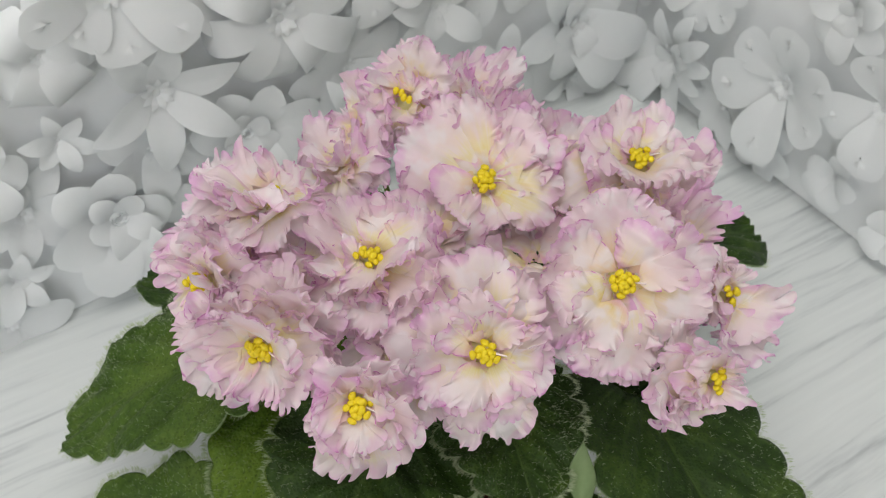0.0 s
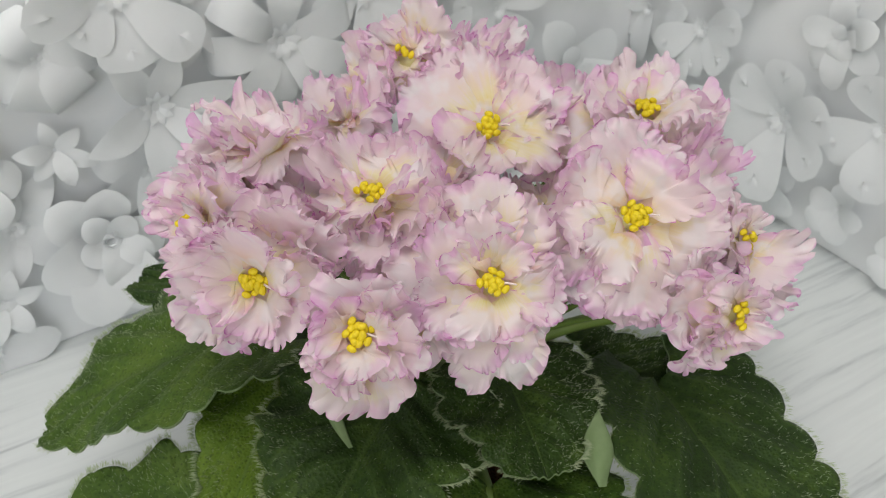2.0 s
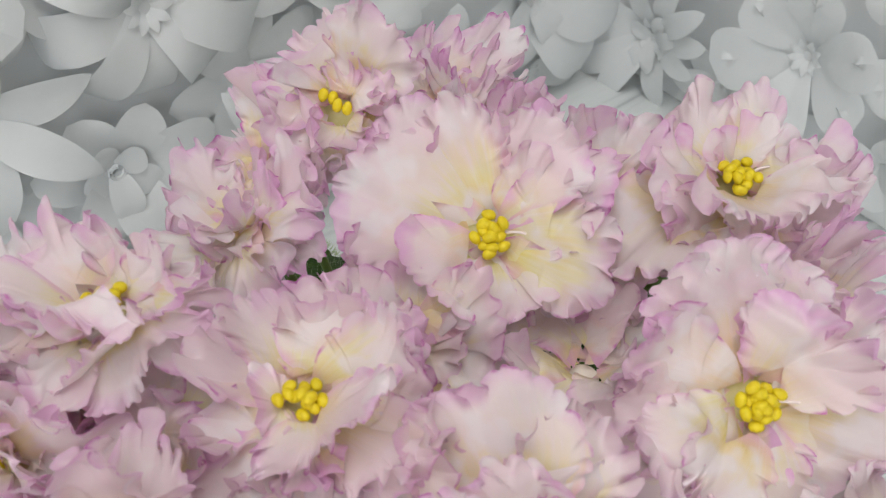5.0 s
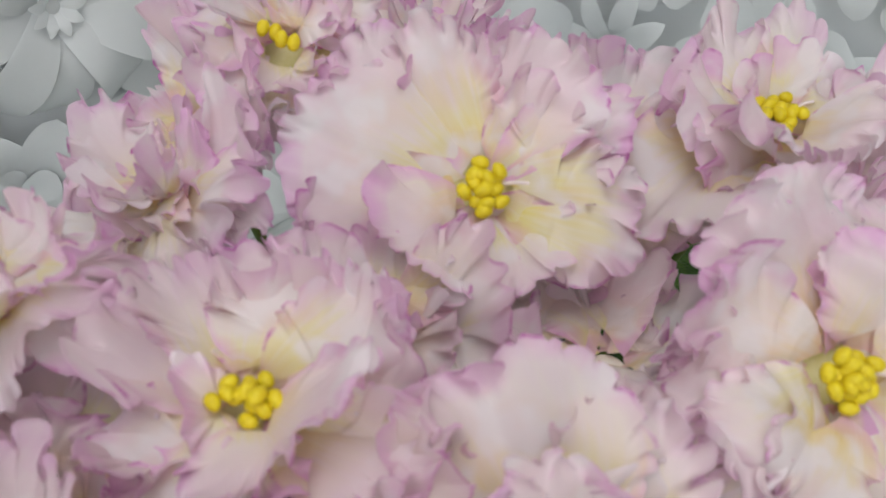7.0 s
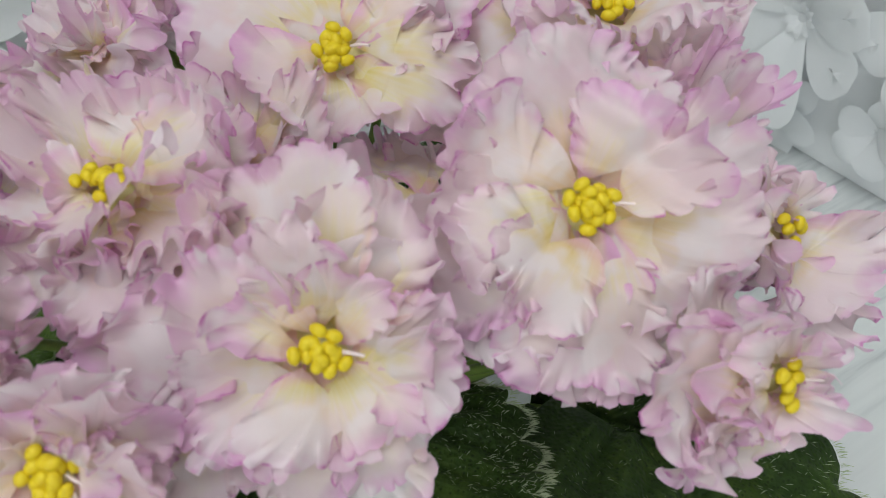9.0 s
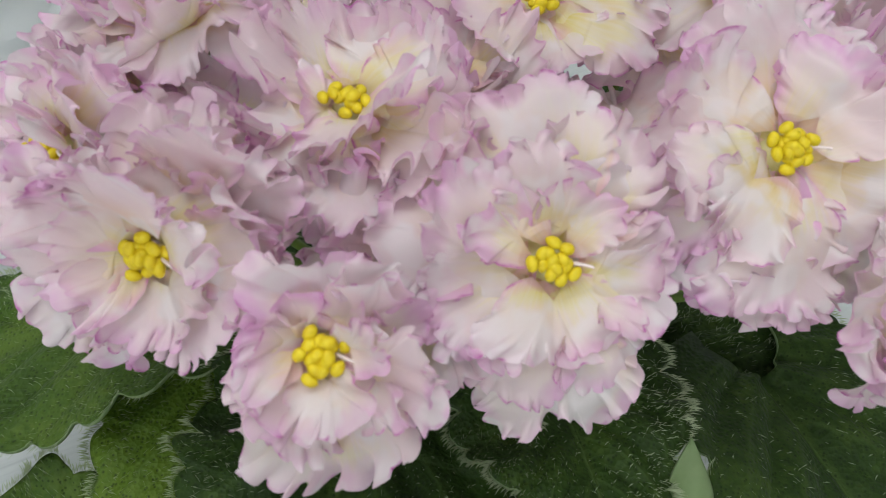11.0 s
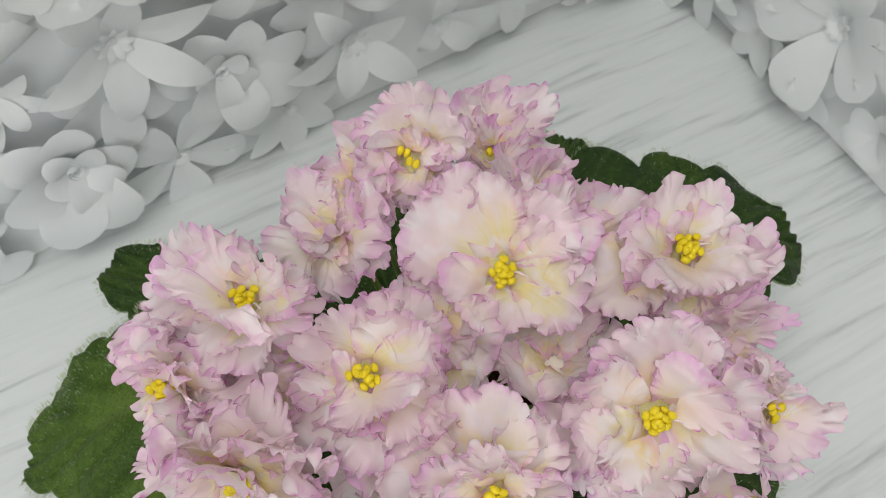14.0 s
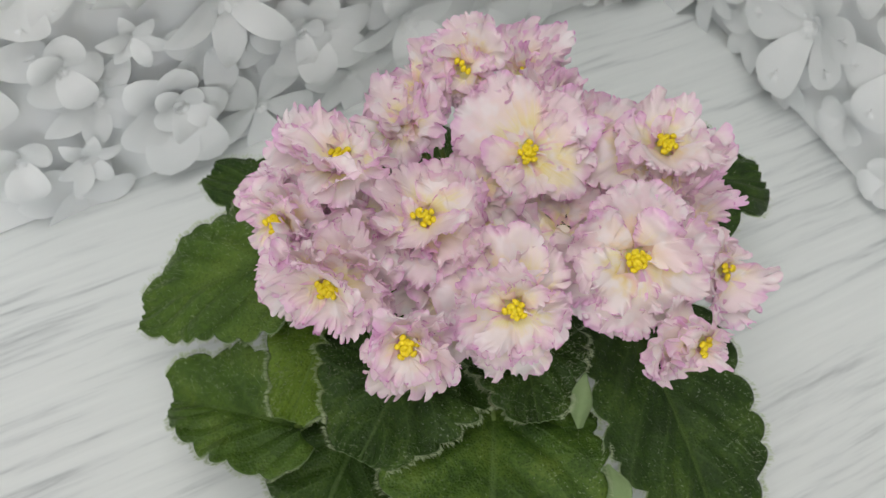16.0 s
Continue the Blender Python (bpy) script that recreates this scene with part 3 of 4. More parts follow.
def petal_mesh(angle, length, width, lift, frill=1.0, start=0.0022, cup=0.0, sway=None):
    """One ruffled petal in its flower's plane: smooth from the claw outwards, with a rim longer than its outline that lies in folds, ruffles and scallops.
    angle in degrees; length, width and lift at the tip in millimetres."""
    L = length / 1000 * 1.05
    W = max(width / 1000 * 1.38, 0.85 * L)
    cols = int(np.clip((2.0 * L + 1.2 * W) / 0.00040, 60, 230))
    rows = 24
    rim, tan, out, ell = petal_outline(L, W, start, cols)
    out = np.where(((rim - (0.5 * L, 0)) * out).sum(1)[:, None] < 0, -out, out)
    rho = 1 - (1 - np.linspace(0, 1, rows)[:, None]) ** 1.75
    hub = np.array((0.42 * L, 0.0))
    p = hub + (rim - hub)[None] * rho[..., None]
    d = (1 - rho) * np.linalg.norm(rim - hub, axis=1)[None]
    v = np.clip(np.hypot(p[..., 0], p[..., 1]) / L, 0, 1.1)
    u = p[..., 1] / (W / 2)
    # the claw stays plain
    free = step(0.20, 0.50, rim[:, 0] / L)[None]
    size = min(1.0, 0.50 + length / 50) * frill
    z = (lift / 1000) * v ** 1.2 + cup / 1000 * v ** 2.5
    a, b, c = rng.uniform(-1, 1, 3)
    z = z + 0.0078 * (a * np.sin(1.9 * u + c) * v + b * np.sin(2.6 * v + 1.3 * u + c * 3) * v) * min(1.0, length / 24)
    curl, wing, wing2 = rng.uniform(-6, 3.5), rng.uniform(-3, 3), rng.uniform(-3, 3)
    z = z + 0.001 * (curl * v ** 3.5 + np.where(u > 0, wing, wing2) * np.abs(u) ** 3 * v ** 1.5) * min(1.0, length / 24)
    z = z + 0.0020 * u * v - 0.0010 * np.exp(-(u / 0.12) ** 2) * np.sin(math.pi * np.clip(v, 0, 1))
    # the rim bends up and back by turns: wide folds, short ruffles, a crimped lip
    long, short = rng.uniform(0.0100, 0.0150), rng.uniform(0.0040, 0.0056)
    f1 = (2 * math.pi * ell / long + wander(ell, 0.010, 2.4) + rng.uniform(0, 6.28))[None]
    f2 = (2 * math.pi * ell / short + wander(ell, 0.005, 2.4) + rng.uniform(0, 6.28))[None]
    f3 = (2 * math.pi * ell / rng.uniform(0.0031, 0.0041) + wander(ell, 0.006, 2.4) + rng.uniform(0, 6.28))[None]
    big = np.clip(0.85 + wander(ell, 0.014, 0.9), 0.1, 1.6)[None] * size * free
    fine = np.clip(0.75 + wander(ell, 0.009, 1.0), 0.1, 1.6)[None] * size * free
    rag = np.clip(0.80 + wander(ell, 0.008, 0.8), 0.45, 1.6)[None] * free * min(1.0, 0.35 + length / 36) * frill
    # ruffles run slantwise and lean over, not straight out
    f1, f2, f3 = f1 + rng.uniform(-160, 160) * d, f2 + rng.uniform(-420, 420) * d, f3 + rng.uniform(-500, 500) * d
    e1, e2, e3 = np.exp(-(d / 0.0052) ** 1.8), np.exp(-(d / 0.0025) ** 1.8), np.exp(-(d / 0.0016) ** 1.6)
    bend = 0.62 * e1 * big * (np.sin(f1) + 0.35) + 0.40 * e2 * fine * (np.sin(f2) + 0.25) + e3 * rag * (0.2 - 0.7 * np.cos(f3))
    bend = 1.8 * np.tanh(bend / 1.8)
    seg = np.diff(rho, axis=0, prepend=0) * np.linalg.norm(rim - hub, axis=1)[None]
    way = (rim - hub) / np.linalg.norm(rim - hub, axis=1)[:, None]
    run = np.cumsum(seg * np.cos(bend), axis=0)
    z = z + np.cumsum(seg * np.sin(bend), axis=0) + 0.0016 * e2 * fine * np.sin(f2)
    p = hub + way[None] * run[..., None]
    away = 0.0023 * e3 * rag * (np.abs(np.sin(f3 / 2)) ** 0.5 - 0.75) + 0.0004 * e2 * fine * np.cos(f2)
    # a few short slits between lobes
    slit = np.clip(wander(ell, 0.009, 1.0) - 0.66, 0, 1)[None] * free
    away = away - 0.0030 * slit * np.exp(-(d / 0.0035) ** 1.2)
    along = -0.07 * long * e1 * big * np.sin(2 * f1 + 0.4) - 0.08 * short * e2 * fine * np.sin(2 * f2 + 0.3)
    along = along + rng.choice((-1, 1)) * (0.13 * long * e1 * big * np.sin(f1 + 0.6) + 0.20 * short * e2 * fine * np.sin(f2 + 0.5))
    p = p + tan[None] * along[..., None] + out[None] * away[..., None]
    ca, sa = math.cos(radians(angle)), math.sin(radians(angle))
    x, y = p[..., 0] * ca - p[..., 1] * sa, p[..., 0] * sa + p[..., 1] * ca
    z = z - 0.003 * np.clip(1 - v * 3, 0, 1) 
    if sway is not None:
        for kx, ky, ph, amp in sway:
            z = z + amp * np.sin(kx * x + ky * y + ph) * np.clip(v * 1.4 - 0.3, 0, 1)
    verts = np.stack([x, y, z], -1).reshape(-1, 3)
    vein = np.arctan2(p[..., 1], p[..., 0] + 0.25 * L)
    uvs = np.stack([vein, v], -1).reshape(-1, 2)
    edge = np.stack([d * 1000, np.broadcast_to(ell[None] * 1000, d.shape)], -1).reshape(-1, 2)
    faces = [(j * cols + i, j * cols + i + 1, (j + 1) * cols + i + 1, (j + 1) * cols + i) for j in range(rows - 1) for i in range(cols - 1)]
    return mesh_from("petal", verts, faces, [PETAL], uvs, rim=edge)


def anther_mesh():
    """Two plump pollen lobes side by side with a groove between them."""
    bm = bmesh.new()
    for s in (-1, 1):
        b = bmesh.ops.create_uvsphere(bm, u_segments=12, v_segments=8, radius=0.001)
        for vt in b["verts"]:
            p = vt.co
            vt.co = Vector((p.x * 1.1 + s * 0.00105, p.y * 1.55 - 0.15 * abs(p.x), p.z * 1.15 - 120 * p.y * p.y))
    me = bpy.data.meshes.new("anther")
    bm.to_mesh(me)
    bm.free()
    me.materials.append(ANTHER)
    me.polygons.foreach_set("use_smooth", [True] * len(me.polygons))
    return me


ANTHER_MESH = anther_mesh()


def flower(pos, normal, anthers, petals, inner=3, back=3, frill=1.0):
    """A ruffled semi-double flower with its petals, pollen lobes and style, on a stalk from the crown."""
    m = INV @ frame_of(pos, normal)
    head = part("flower", lathe("flower", [(0.0006, -0.0115), (0.003, -0.0105), (0.0042, -0.0085), (0.0036, -0.006), (0.0012, -0.0052)], STALK, 14), violet, "ruffled pale pink violet flower")
    head.matrix_local = m
    cup = rng.uniform(0, 3)
    sway = [(rng.uniform(-260, 260), rng.uniform(-260, 260), rng.uniform(0, 6.28), 0.0015) for _ in range(3)]
    sway += [(rng.uniform(-900, 900), rng.uniform(-900, 900), rng.uniform(0, 6.28), 0.00038) for _ in range(3)]
    for k, (a, length, width, lift) in enumerate(petals):
        part("petal", petal_mesh(a, length, width, lift + rng.uniform(-1, 1), frill, 0.0022 if anthers else 0.0004, cup, sway), head)
    # a looser layer behind, and short crumpled petals round the pollen
    ring = sorted((a % 360, length) for a, length, width, lift in petals)
    ring = [(ring[-1][0] - 360, ring[-1][1])] + ring + [(ring[0][0] + 360, ring[0][1])]
    off = rng.uniform(0, 60)
    for k in range(back):
        a = (off + 360 / back * k + rng.uniform(-12, 12)) % 360
        reach = np.interp(a, [q[0] for q in ring], [q[1] for q in ring])
        part("petal", petal_mesh(a, reach * rng.uniform(0.62, 0.85), reach * 1.1, -5 + rng.uniform(-2, 1), 1.1, sway=sway), head)
    for k in range(inner):
        a = off + 20 + 360 * k / inner + rng.uniform(-18, 18)
        reach = np.interp(a % 360, [q[0] for q in ring], [q[1] for q in ring])
        short = max(10, reach * rng.uniform(0.55, 0.85))
        part("petal", petal_mesh(a, short, short * rng.uniform(0.9, 1.2), rng.uniform(1, 6), 1.2, 0.0042 if anthers else 0.0005, sway=sway), head)
    for k in range(anthers):
        a = 2.4 * k + rng.uniform(-0.25, 0.25)
        d = 0.0 if anthers < 2 else 0.0036 * math.sqrt((k + 0.6) / anthers) * rng.uniform(0.9, 1.12)
        part("anther", ANTHER_MESH, head, "bright yellow pollen lobes",
             Matrix.Translation((d * math.cos(a), d * math.sin(a), 0.0036 - 60 * d * d + rng.uniform(-0.0008, 0.0012))) @
             Euler((rng.uniform(-0.6, 0.6), rng.uniform(-0.6, 0.6), a + rng.uniform(-0.9, 0.9))).to_matrix().to_4x4() @ Matrix.Scale(1.1, 4))
    part("throat", lathe("throat", [(0.0085, -0.0016), (0.0060, -0.0024), (0.0035, -0.0032), (0.0, -0.0037)][0 if anthers else 2:], THROAT if anthers else PALE_THROAT, 20), head, "yellow-green throat" if anthers else "cream throat")
    if anthers > 3:
        part("style", tube("style", [(0.001, 0, 0), (0.004, 0.0005, 0.004), (0.0075, -0.0006, 0.0045)], 0.00045, 0.0003, STYLE, 6), head, "thin pale pink style")
    n = np.array(Vector(normal).normalized())
    p = np.array(pos)
    base = CROWN + np.array((rng.uniform(-0.012, 0.012), rng.uniform(-0.012, 0.012), 0))
    end = p - n * 0.0105
    mid = (base + end) / 2 - n * 0.012 + np.array((0, 0, 0.02))
    o = np.array(violet.location)
    part("flower_stalk", tube("flower_stalk", [base - o, mid - o, end - o], 0.0016, 0.0011, STALK), violet, "thin hairy green flower stalk")


def leaf(base, tip, width, side=0.0, cup=0.12, droop=0.02, lobes=8, wave=0.003, hair=2400, under=0.0, label="", fold=0.0, scallop=0.15, top=LEAF, stalk=True):
    """A broad hairy leaf from base to tip (world), scalloped, with its petiole back to the crown. side: roll in degrees about its length; cup: how far
    the edges rise; droop: how far the tip bends down; fold: how far one half turns up."""
    o = np.array(violet.location)
    b, t = np.array(base) - o, np.array(tip) - o
    ax = t - b
    L = np.linalg.norm(ax)
    ax /= L
    nz = np.array((0, 0, 1.0)) - ax * ax[2]
    nz /= np.linalg.norm(nz)
    lat = np.cross(nz, ax)
    c, s = math.cos(radians(side)), math.sin(radians(side))
    lat, nz = lat * c + nz * s, nz * c - lat * s
    nu, nv = 45, 101
    us, vs = np.linspace(-1, 1, nu), np.linspace(0, 1, nv)
    ph = rng.uniform(0, 6)
    bump = rng.uniform(-1, 1, 8)

    def surface(u, v, lower=0.0):
        # outline: heart-shaped base, broad middle, blunt tip
        w = width / 2 * (math.sin(math.pi * min(1, 0.06 + 0.90 * v ** 0.62)) ** 0.62)
        along = v * L - 0.16 * L * (abs(u) ** 2.2) * max(0, 1 - v * 2.4)
        # rounded teeth of uneven depth
        lobe = (abs(math.sin(lobes * math.pi * (v ** 0.9) + (0.5 if u > 0 else 0))) ** 0.6 - 0.75) * (1 + 0.4 * bump[int(v * 6.99)])
        sc = 1 + scallop * lobe * abs(u) ** 6
        if v > 0.9:
            along += 0.012 * L * abs(u) ** 3
        x = u * w * sc
        h = cup * width * (abs(u) ** 1.7) * math.sin(math.pi * (0.12 + 0.8 * v)) + droop * (1.0 * v * (1 - v) * 2.0)
        h -= 0.0022 * math.exp(-(u / 0.06) ** 2) * (1 - v)
        h += wave * abs(u) ** 1.5 * (math.sin(5.0 * v * math.pi + ph + (1.3 if u > 0 else 0)) + 0.5 * bump[int(v * 6.99)])
        h += 0.036 * width * abs(math.sin((v * 5 - abs(u) * 2.3) * math.pi)) ** 0.7 * min(1, 4 * abs(u)) * (1 - abs(u) ** 4)
        if fold and u * fold > 0:
            h += abs(fold) * width * abs(u) ** 1.6
            x *= 1 - 0.35 * abs(fold) * abs(u)
        return b + ax * along + lat * x + nz * (h - lower * 0.0011)

    grid = [[surface(u, v) for u in us] for v in vs]
    verts = [p for row in grid for p in row]
    verts += [surface(u, v, 1.0) for v in vs for u in us]
    uv = [(u, v) for v in vs for u in us] * 2
    n = nu * nv
    faces = [(j * nu + i, j * nu + i + 1, (j + 1) * nu + i + 1, (j + 1) * nu + i) for j in range(nv - 1) for i in range(nu - 1)]
    nf = len(faces)
    faces += [tuple(n + k for k in f[::-1]) for f in faces]
    ring = [i for i in range(nu)] + [j * nu + nu - 1 for j in range(1, nv)] + [(nv - 1) * nu + i for i in range(nu - 2, -1, -1)] + [j * nu for j in range(nv - 2, 0, -1)]
    for a, c2 in zip(ring, ring[1:] + ring[:1]):
        faces.append((c2, a, n + a, n + c2))
    slots = [0] * nf + [1] * (len(faces) - nf)
    ob = part("leaf", mesh_from("leaf", verts, faces, [top, LEAF_UNDER], uv, slots=slots), violet, label or "dark green hairy violet leaf with scalloped edge")
    # petiole
    if stalk:
        part("petiole", tube("petiole", [CROWN - o + (0, 0, -0.005), (CROWN - o + b) / 2 + (0, 0, 0.004), b + ax * 0.06 * L - nz * 0.003], 0.0038, 0.0032, STALK), ob, "thick pale green petiole")
    # hairs on face and margin, each a thin blade
    if hair:
        hv, hf = [], []
        for k in range(hair):
            edge = k % 5 < 2
            v = rng.uniform(0.03, 1.0)
            u = (1 if rng.random() < 0.5 else -1) * (1.0 if edge else rng.uniform(0, 1) ** 0.6)
            p = surface(u, v)
            d = nz * rng.uniform(0.15, 0.8) + lat * (u * (1.1 if edge else 0.3) + rng.uniform(-0.3, 0.3)) + ax * rng.uniform(-0.4, 0.6)
            d /= np.linalg.norm(d)
            ln = rng.uniform(0.0012, 0.0036) if edge else rng.uniform(0.0010, 0.0024)
            wv = np.cross(d, ax + 0.3 * lat)
            wv = wv / np.linalg.norm(wv) * (0.000015 if edge else 0.000006)
            i0 = len(hv)
            hv += [p - wv, p + wv, p + d * ln * 0.6 + ax * ln * 0.1, p + d * ln + ax * ln * 0.35]
            hf += [(i0, i0 + 1, i0 + 2), (i0 + 1, i0 + 3, i0 + 2)]
        tagged(part("leaf_hair", mesh_from("leaf_hair", hv, hf, [HAIR]), ob, "fine white hairs"), kind="stuff")
    return ob


#     base                     tip                     width
leaf((-0.078, 0.262, 0.158), (-0.173, 0.236, 0.123), 0.088, 4, 0.03, 0.020, lobes=10, scallop=0.13, top=LEAF_MID, stalk=False, label="mid-green hairy violet leaf with a pointed tip")
leaf((-0.080, 0.182, 0.118), (-0.153, 0.197, 0.100), 0.062, 0, 0.05, 0.010, fold=-0.26, lobes=7, wave=0.004, top=LEAF_MID, label="mid-green violet leaf with one edge rolled up")
leaf((-0.018, 0.228, 0.160), (-0.047, 0.156, 0.148), 0.088, 0, 0.05, 0.008)
leaf((0.016, 0.192, 0.140), (0.018, 0.085, 0.130), 0.106, 0, 0.06, 0.012, top=LEAF_MID, label="mid-green hairy violet leaf with a pale midrib")
leaf((0.022, 0.235, 0.165), (0.036, 0.178, 0.160), 0.062, 0, 0.04, 0.006)
leaf((0.088, 0.236, 0.152), (0.136, 0.130, 0.112), 0.088, -8, 0.04, 0.014)
leaf((0.060, 0.255, 0.145), (0.126, 0.226, 0.138), 0.050, 0, 0.05, 0.008)
leaf((0.055, 0.325, 0.150), (0.173, 0.360, 0.132), 0.104, 0, 0.04, 0.016, lobes=4, scallop=0.26, hair=900)
leaf((-0.062, 0.282, 0.150), (-0.154, 0.322, 0.138), 0.062, 0, 0.06, 0.012, lobes=5, scallop=0.2, hair=900)
leaf((-0.020, 0.300, 0.150), (-0.055, 0.376, 0.145), 0.066, 0, 0.06, 0.014)
leaf((0.025, 0.310, 0.150), (0.062, 0.408, 0.138), 0.060, 0, 0.06, 0.012, lobes=5, scallop=0.20)
leaf((-0.052, 0.190, 0.098), (-0.074, 0.118, 0.084), 0.070, 0, 0.04, 0.008, lobes=6, label="dull dark violet leaf low beneath the others")
leaf((-0.062, 0.272, 0.154), (-0.084, 0.178, 0.134), 0.060, 0, 0.03, 0.006, top=LEAF_YOUNG_BACKLIT, label="bright mid-green young violet leaf lying under others")


def pale_blade(base, tip, width, lean, label):
    """A young leaf that shows its smooth pale underside: pointed tip, widest low down, with thickness and a keel."""
    o = np.array(violet.location)
    b, t = np.array(base) - o, np.array(tip) - o
    ax = (t - b) / np.linalg.norm(t - b)
    lat = np.cross(np.array((0, -1.0, 0.4)), ax)
    lat /= np.linalg.norm(lat)
    out = np.cross(ax, lat)
    nu, nv = 13, 25
    front, back = [], []
    for v in np.linspace(0, 1, nv):
        w = width / 2 * (0.22 + 0.78 * math.sin(math.pi * min(1.0, v / 0.62) * 0.5) ** 1.2) * (1 - max(0.0, (v - 0.34) / 0.66) ** 1.5)
        for u in np.linspace(-1, 1, nu):
            p = b + (t - b) * v + lat * (u * w + lean * v * (1 - v)) + out * (0.18 * width * (1 - u * u) * math.sin(math.pi * v) + 0.05 * width * math.sin(5 * v + 2 * u))
            front.append(p)
            back.append(p - out * 0.0007)
    n = len(front)
    faces = [(j * nu + i, j * nu + i + 1, (j + 1) * nu + i + 1, (j + 1) * nu + i) for j in range(nv - 1) for i in range(nu - 1)]
    faces += [tuple(n + k for k in f[::-1]) for f in faces]
    for j in range(nv - 1):
        for i in (0, nu - 1):
            faces.append((j * nu + i, (j + 1) * nu + i, n + (j + 1) * nu + i, n + j * nu + i))
    part("leaf", mesh_from("leaf", front + back, faces, [LEAF_UNDER]), violet, label)


pale_blade((0.0565, 0.1800, 0.1530), (0.0560, 0.2010, 0.1715), 0.0135, 0.004, "young leaf turned over to its pale underside")
pale_blade((0.0700, 0.1660, 0.1440), (0.0780, 0.1400, 0.1400), 0.0180, 0.006, "leaf edge turned over to its pale green underside")
pale_blade((-0.0360, 0.1900, 0.1640), (-0.0500, 0.2180, 0.1720), 0.0060, 0.003, "narrow pale leaf stalk sheath")
# thick leaf stalks that show between the leaves
for a, b, c in (((-0.010, 0.240, 0.150), (-0.044, 0.237, 0.170), (-0.098, 0.243, 0.151)), ((0.030, 0.246, 0.162), (0.056, 0.250, 0.178), (0.090, 0.254, 0.172))):
    o = violet.location
    part("petiole", tube("petiole", [Vector(q) - o for q in (a, b, c)], 0.0034, 0.0028, STALK), violet, "thick pale green leaf stalk")

flower((0.016, 0.260, 0.258), (-0.05, -0.65, 0.76), 8, [(147, 34, 32, -1), (119, 31, 23, -2), (72, 27, 26, 0), (42, 34, 19, -4), (16, 25, 17, 1), (-19, 29, 17, 0), (-63, 19, 18, 2), (-134, 18, 25, 2), (-180, 31, 17, -3), (-92, 15, 13, -3)], 1, 3, 0.75)
flower((0.063, 0.217, 0.247), (0.08, -0.70, 0.70), 10, [(92, 31, 30, 0), (122, 28, 24, -3), (165, 28, 25, 3), (-163, 35, 22, -2), (-128, 35, 22, -5), (-98, 34, 23, -3), (-89, 36, 18, -9), (-44, 26, 23, 1), (-1, 32, 27, 0), (50, 31, 18, -5), (-121, 20, 22, 3), (-69, 36, 16, -8)], 2, 3, 0.8)
flower((0.014, 0.194, 0.237), (0.05, -0.80, 0.60), 7, [(104, 35, 24, 0), (64, 28, 21, 2), (154, 35, 25, -4), (-153, 23, 20, -3), (139, 19, 10, 8), (-8, 23, 18, 1), (-44, 26, 22, -2), (-86, 36, 21, -5), (-117, 28, 21, -2), (-85, 17, 24, 4), (64, 16, 13, 5)], 3, 3, 0.9)
flower((-0.028, 0.176, 0.232), (-0.10, -0.86, 0.50), 9, [(85, 19, 21, 3), (134, 12, 14, 1), (-165, 14, 16, 0), (-124, 19, 18, -2), (-89, 27, 24, -3), (-41, 23, 18, -4), (-14, 21, 16, -3), (-83, 15, 23, 3), (38, 19, 14, 1), (7, 11, 11, 5)], 3, 3, 0.95)
flower((-0.062, 0.197, 0.236), (-0.30, -0.88, 0.36), 10, [(66, 18, 25, 13), (112, 20, 26, 15), (177, 32, 16, -3), (-157, 36, 16, -3), (-133, 30, 19, -2), (-99, 22, 18, -1), (-39, 21, 20, -2), (-2, 26, 21, -2), (23, 28, 13, 5), (177, 16, 14, 5), (-143, 13, 10, 4), (46, 32, 22, -3), (74, 30, 22, -1), (142, 25, 15, 5)], 3, 3, 1.0)
flower((-0.087, 0.223, 0.241), (-0.50, -0.65, 0.58), 6, [(118, 23, 21, 0), (67, 20, 17, 2), (162, 24, 17, -1), (-145, 16, 15, -1), (35, 21, 14, 4), (26, 28, 8, 6), (-67, 14, 14, 1), (99, 9, 11, 6), (7, 12, 9, 5)], 3, 3, 1.15)
flower((-0.026, 0.225, 0.251), (-0.05, -0.35, 0.93), 6, [(126, 20, 22, 4), (88, 20, 22, 5), (174, 22, 19, 2), (-144, 21, 17, 1), (-106, 29, 25, -3), (-62, 14, 24, 13), (-21, 25, 22, 4), (-58, 36, 25, -5), (16, 24, 20, 1), (51, 30, 23, -4), (-170, 9, 12, 6), (-85, 18, 12, 6)], 3, 3, 1.1)
flower((-0.015, 0.291, 0.272), (-0.30, -0.62, 0.72), 2, [(-166, 17, 16, 0), (-117, 16, 16, -1), (-73, 14, 16, 0), (4, 14, 13, 1), (55, 21, 16, 3), (99, 24, 21, 1), (134, 21, 18, 0), (49, 12, 10, 6), (116, 11, 11, 5)], 3, 3, 1.15)
flower((0.012, 0.302, 0.262), (0.10, -0.25, 0.96), 1, [(60, 28, 23, 1), (87, 25, 17, 2), (24, 23, 14, 1), (0, 13, 14, 2), (-142, 9, 16, 0), (152, 15, 12, 3), (68, 9, 13, 5)], 3, 3, 1.1)
flower((0.030, 0.290, 0.256), (0.15, -0.25, 0.96), 0, [(37, 10, 19, 0), (-27, 12, 17, -2), (148, 21, 19, 2), (172, 29, 14, 0), (81, 13, 15, 3), (132, 11, 15, 4)], 3, 3, 1.1)
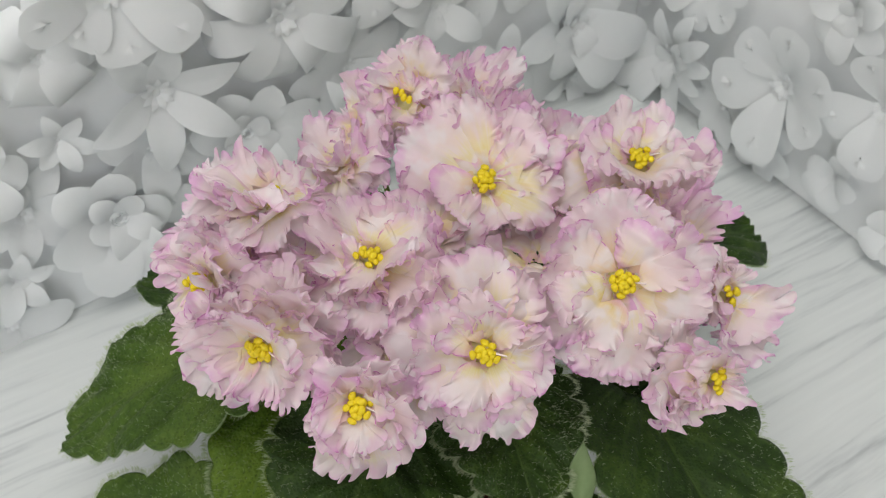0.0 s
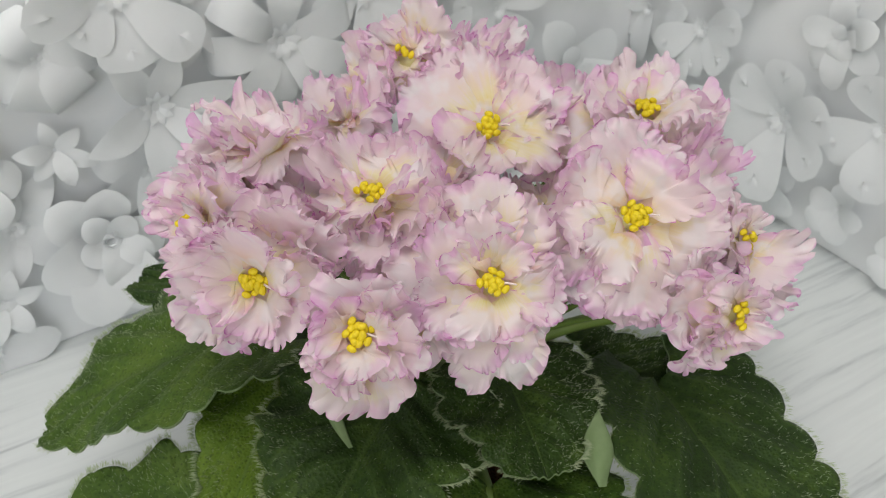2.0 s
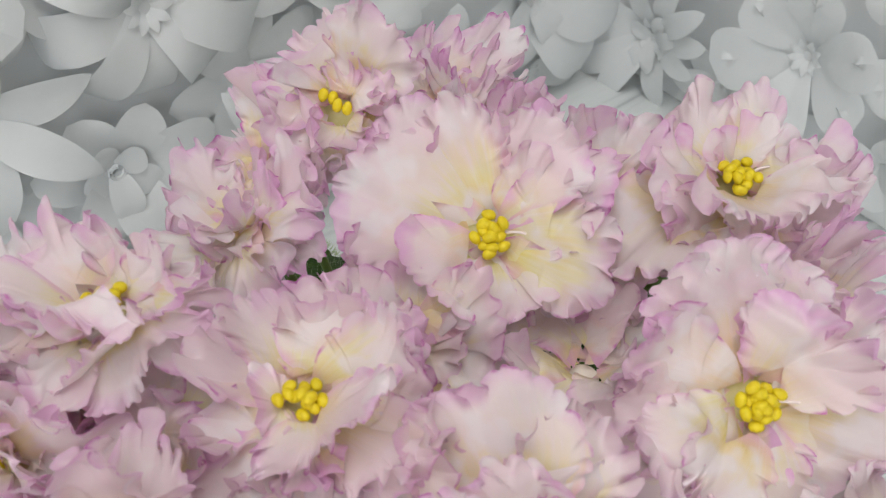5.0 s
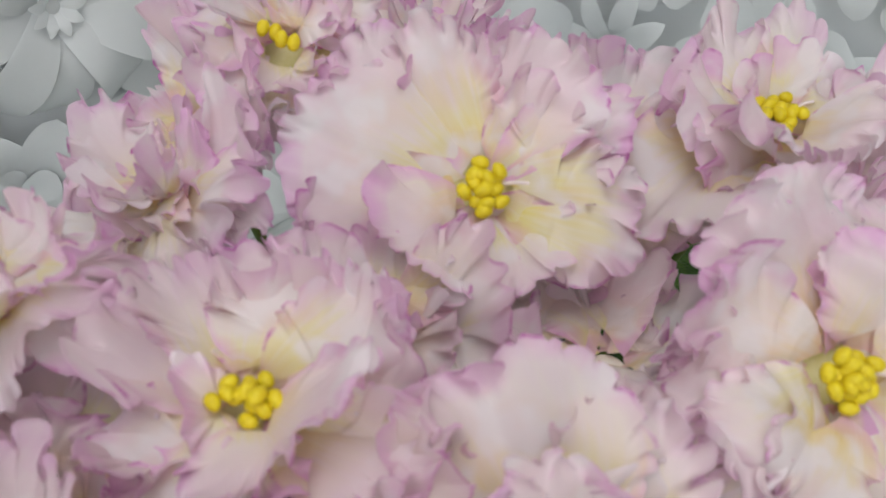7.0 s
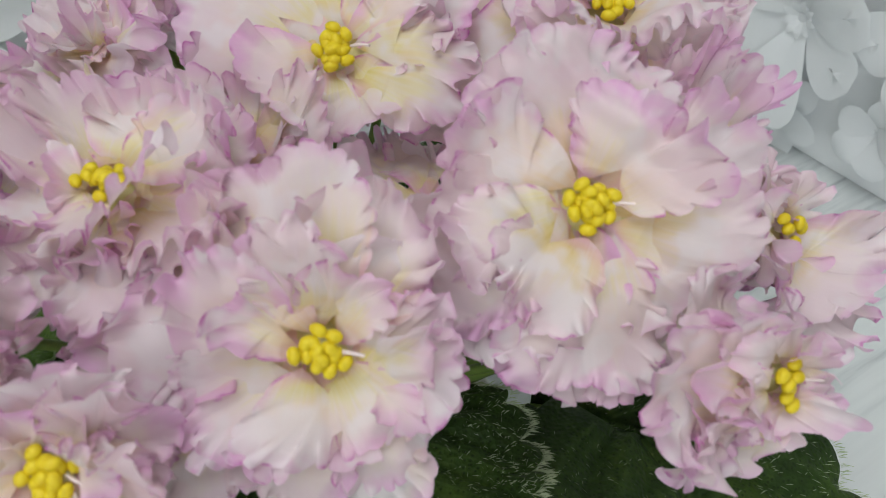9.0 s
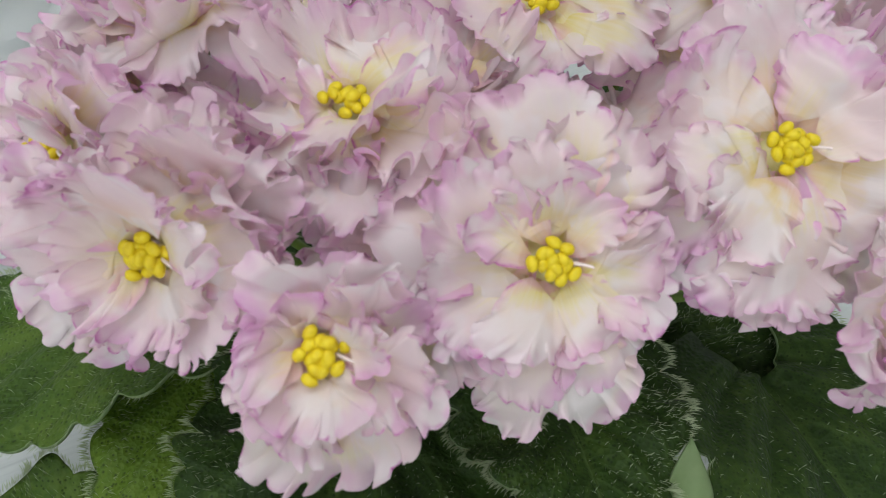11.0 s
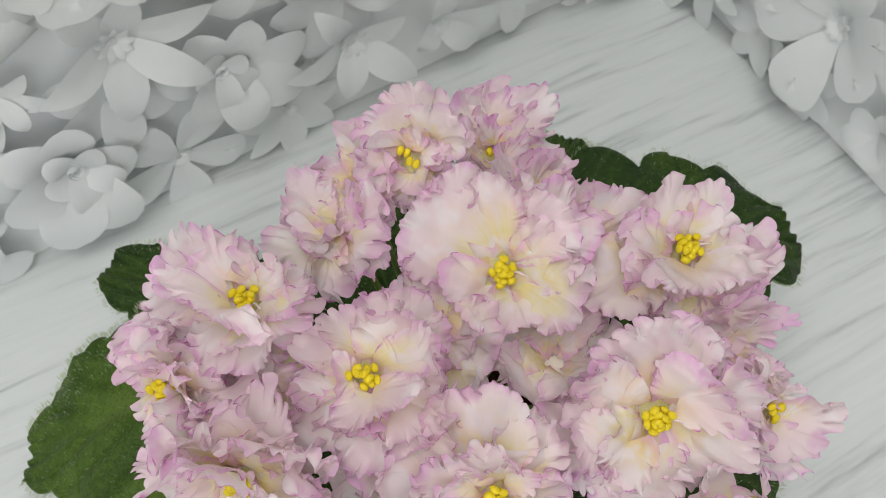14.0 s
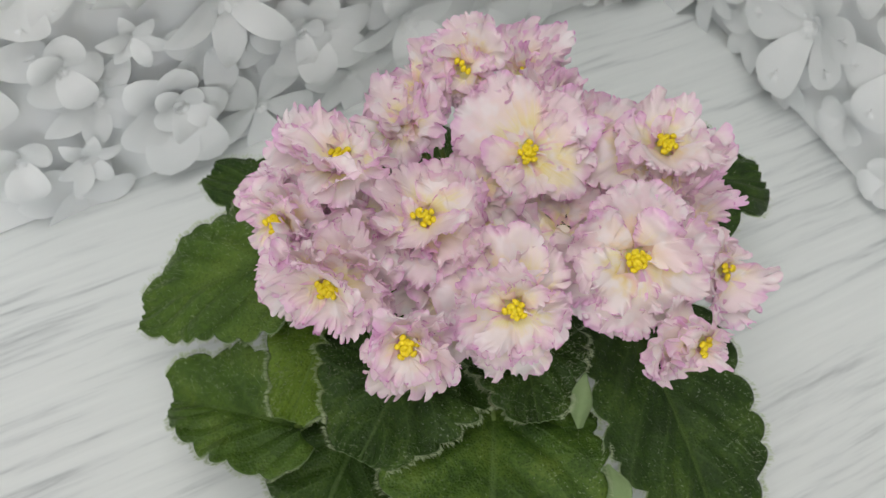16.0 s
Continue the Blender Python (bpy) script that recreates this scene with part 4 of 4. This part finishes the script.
flower((-0.038, 0.275, 0.255), (-0.35, -0.10, 0.93), 0, [(-175, 21, 18, 0), (134, 13, 18, 1), (22, 19, 20, 2), (-24, 18, 24, -1), (-102, 12, 13, 5), (-120, 23, 17, -2), (-62, 21, 14, -4), (-54, 9, 13, 5)], 3, 3, 1.0)
flower((-0.062, 0.243, 0.262), (-0.25, -0.10, 0.96), 6, [(-169, 36, 24, 0), (-151, 36, 14, -2), (-117, 22, 26, -2), (-71, 18, 26, -3), (-19, 19, 26, -2), (38, 19, 17, 0), (162, 22, 19, 3), (83, 12, 13, 3), (-90, 11, 30, 14), (-179, 30, 16, 1)], 3, 3, 0.9)
flower((0.075, 0.269, 0.259), (0.15, -0.15, 0.98), 9, [(179, 24, 21, -2), (-173, 34, 16, -3), (118, 21, 21, 3), (22, 19, 21, 2), (-26, 27, 18, -1), (-51, 31, 21, -4), (-94, 16, 34, 9), (-139, 24, 25, 0), (-106, 26, 21, -6), (-86, 36, 16, -7), (75, 13, 15, 3)], 3, 3, 1.0)
flower((0.094, 0.192, 0.225), (0.40, -0.81, 0.43), 4, [(143, 19, 17, 3), (164, 29, 18, 0), (-153, 25, 14, 1), (-129, 20, 14, -2), (-115, 12, 13, 1), (-63, 19, 15, 0), (-8, 12, 13, 1), (97, 14, 17, 2), (172, 12, 8, 5), (-81, 9, 10, 4)], 3, 3, 1.05)
flower((0.106, 0.228, 0.229), (0.61, -0.51, 0.61), 3, [(46, 16, 25, 0), (-39, 18, 19, 1), (-61, 26, 18, -1), (-76, 29, 18, -3), (161, 20, 15, -1), (100, 17, 16, -2), (-108, 12, 14, 4)], 3, 3, 1.05)
# smaller flowers deep between the large ones
for pos, normal, r in (((-0.006, 0.243, 0.243), (0.0, -0.5, 0.86), 23), ((0.036, 0.240, 0.233), (0.1, 0.0, 0.99), 22),
                       ((-0.056, 0.222, 0.240), (-0.2, -0.5, 0.84), 20), ((-0.012, 0.200, 0.228), (0.0, -0.75, 0.66), 22),
                       ((0.048, 0.272, 0.248), (0.1, -0.5, 0.86), 22),
                       ((0.090, 0.240, 0.238), (0.35, -0.5, 0.8), 21), ((0.046, 0.216, 0.232), (0.1, -0.7, 0.7), 17),
                       ((-0.034, 0.290, 0.258), (-0.3, -0.4, 0.86), 17), ((-0.075, 0.236, 0.245), (-0.4, -0.5, 0.76), 18)):
    flower(pos, normal, 0, [(72 * k + rng.uniform(-14, 14), r * rng.uniform(0.85, 1.15), r * 1.1, rng.uniform(-3, 2)) for k in range(5)], 4, 0)
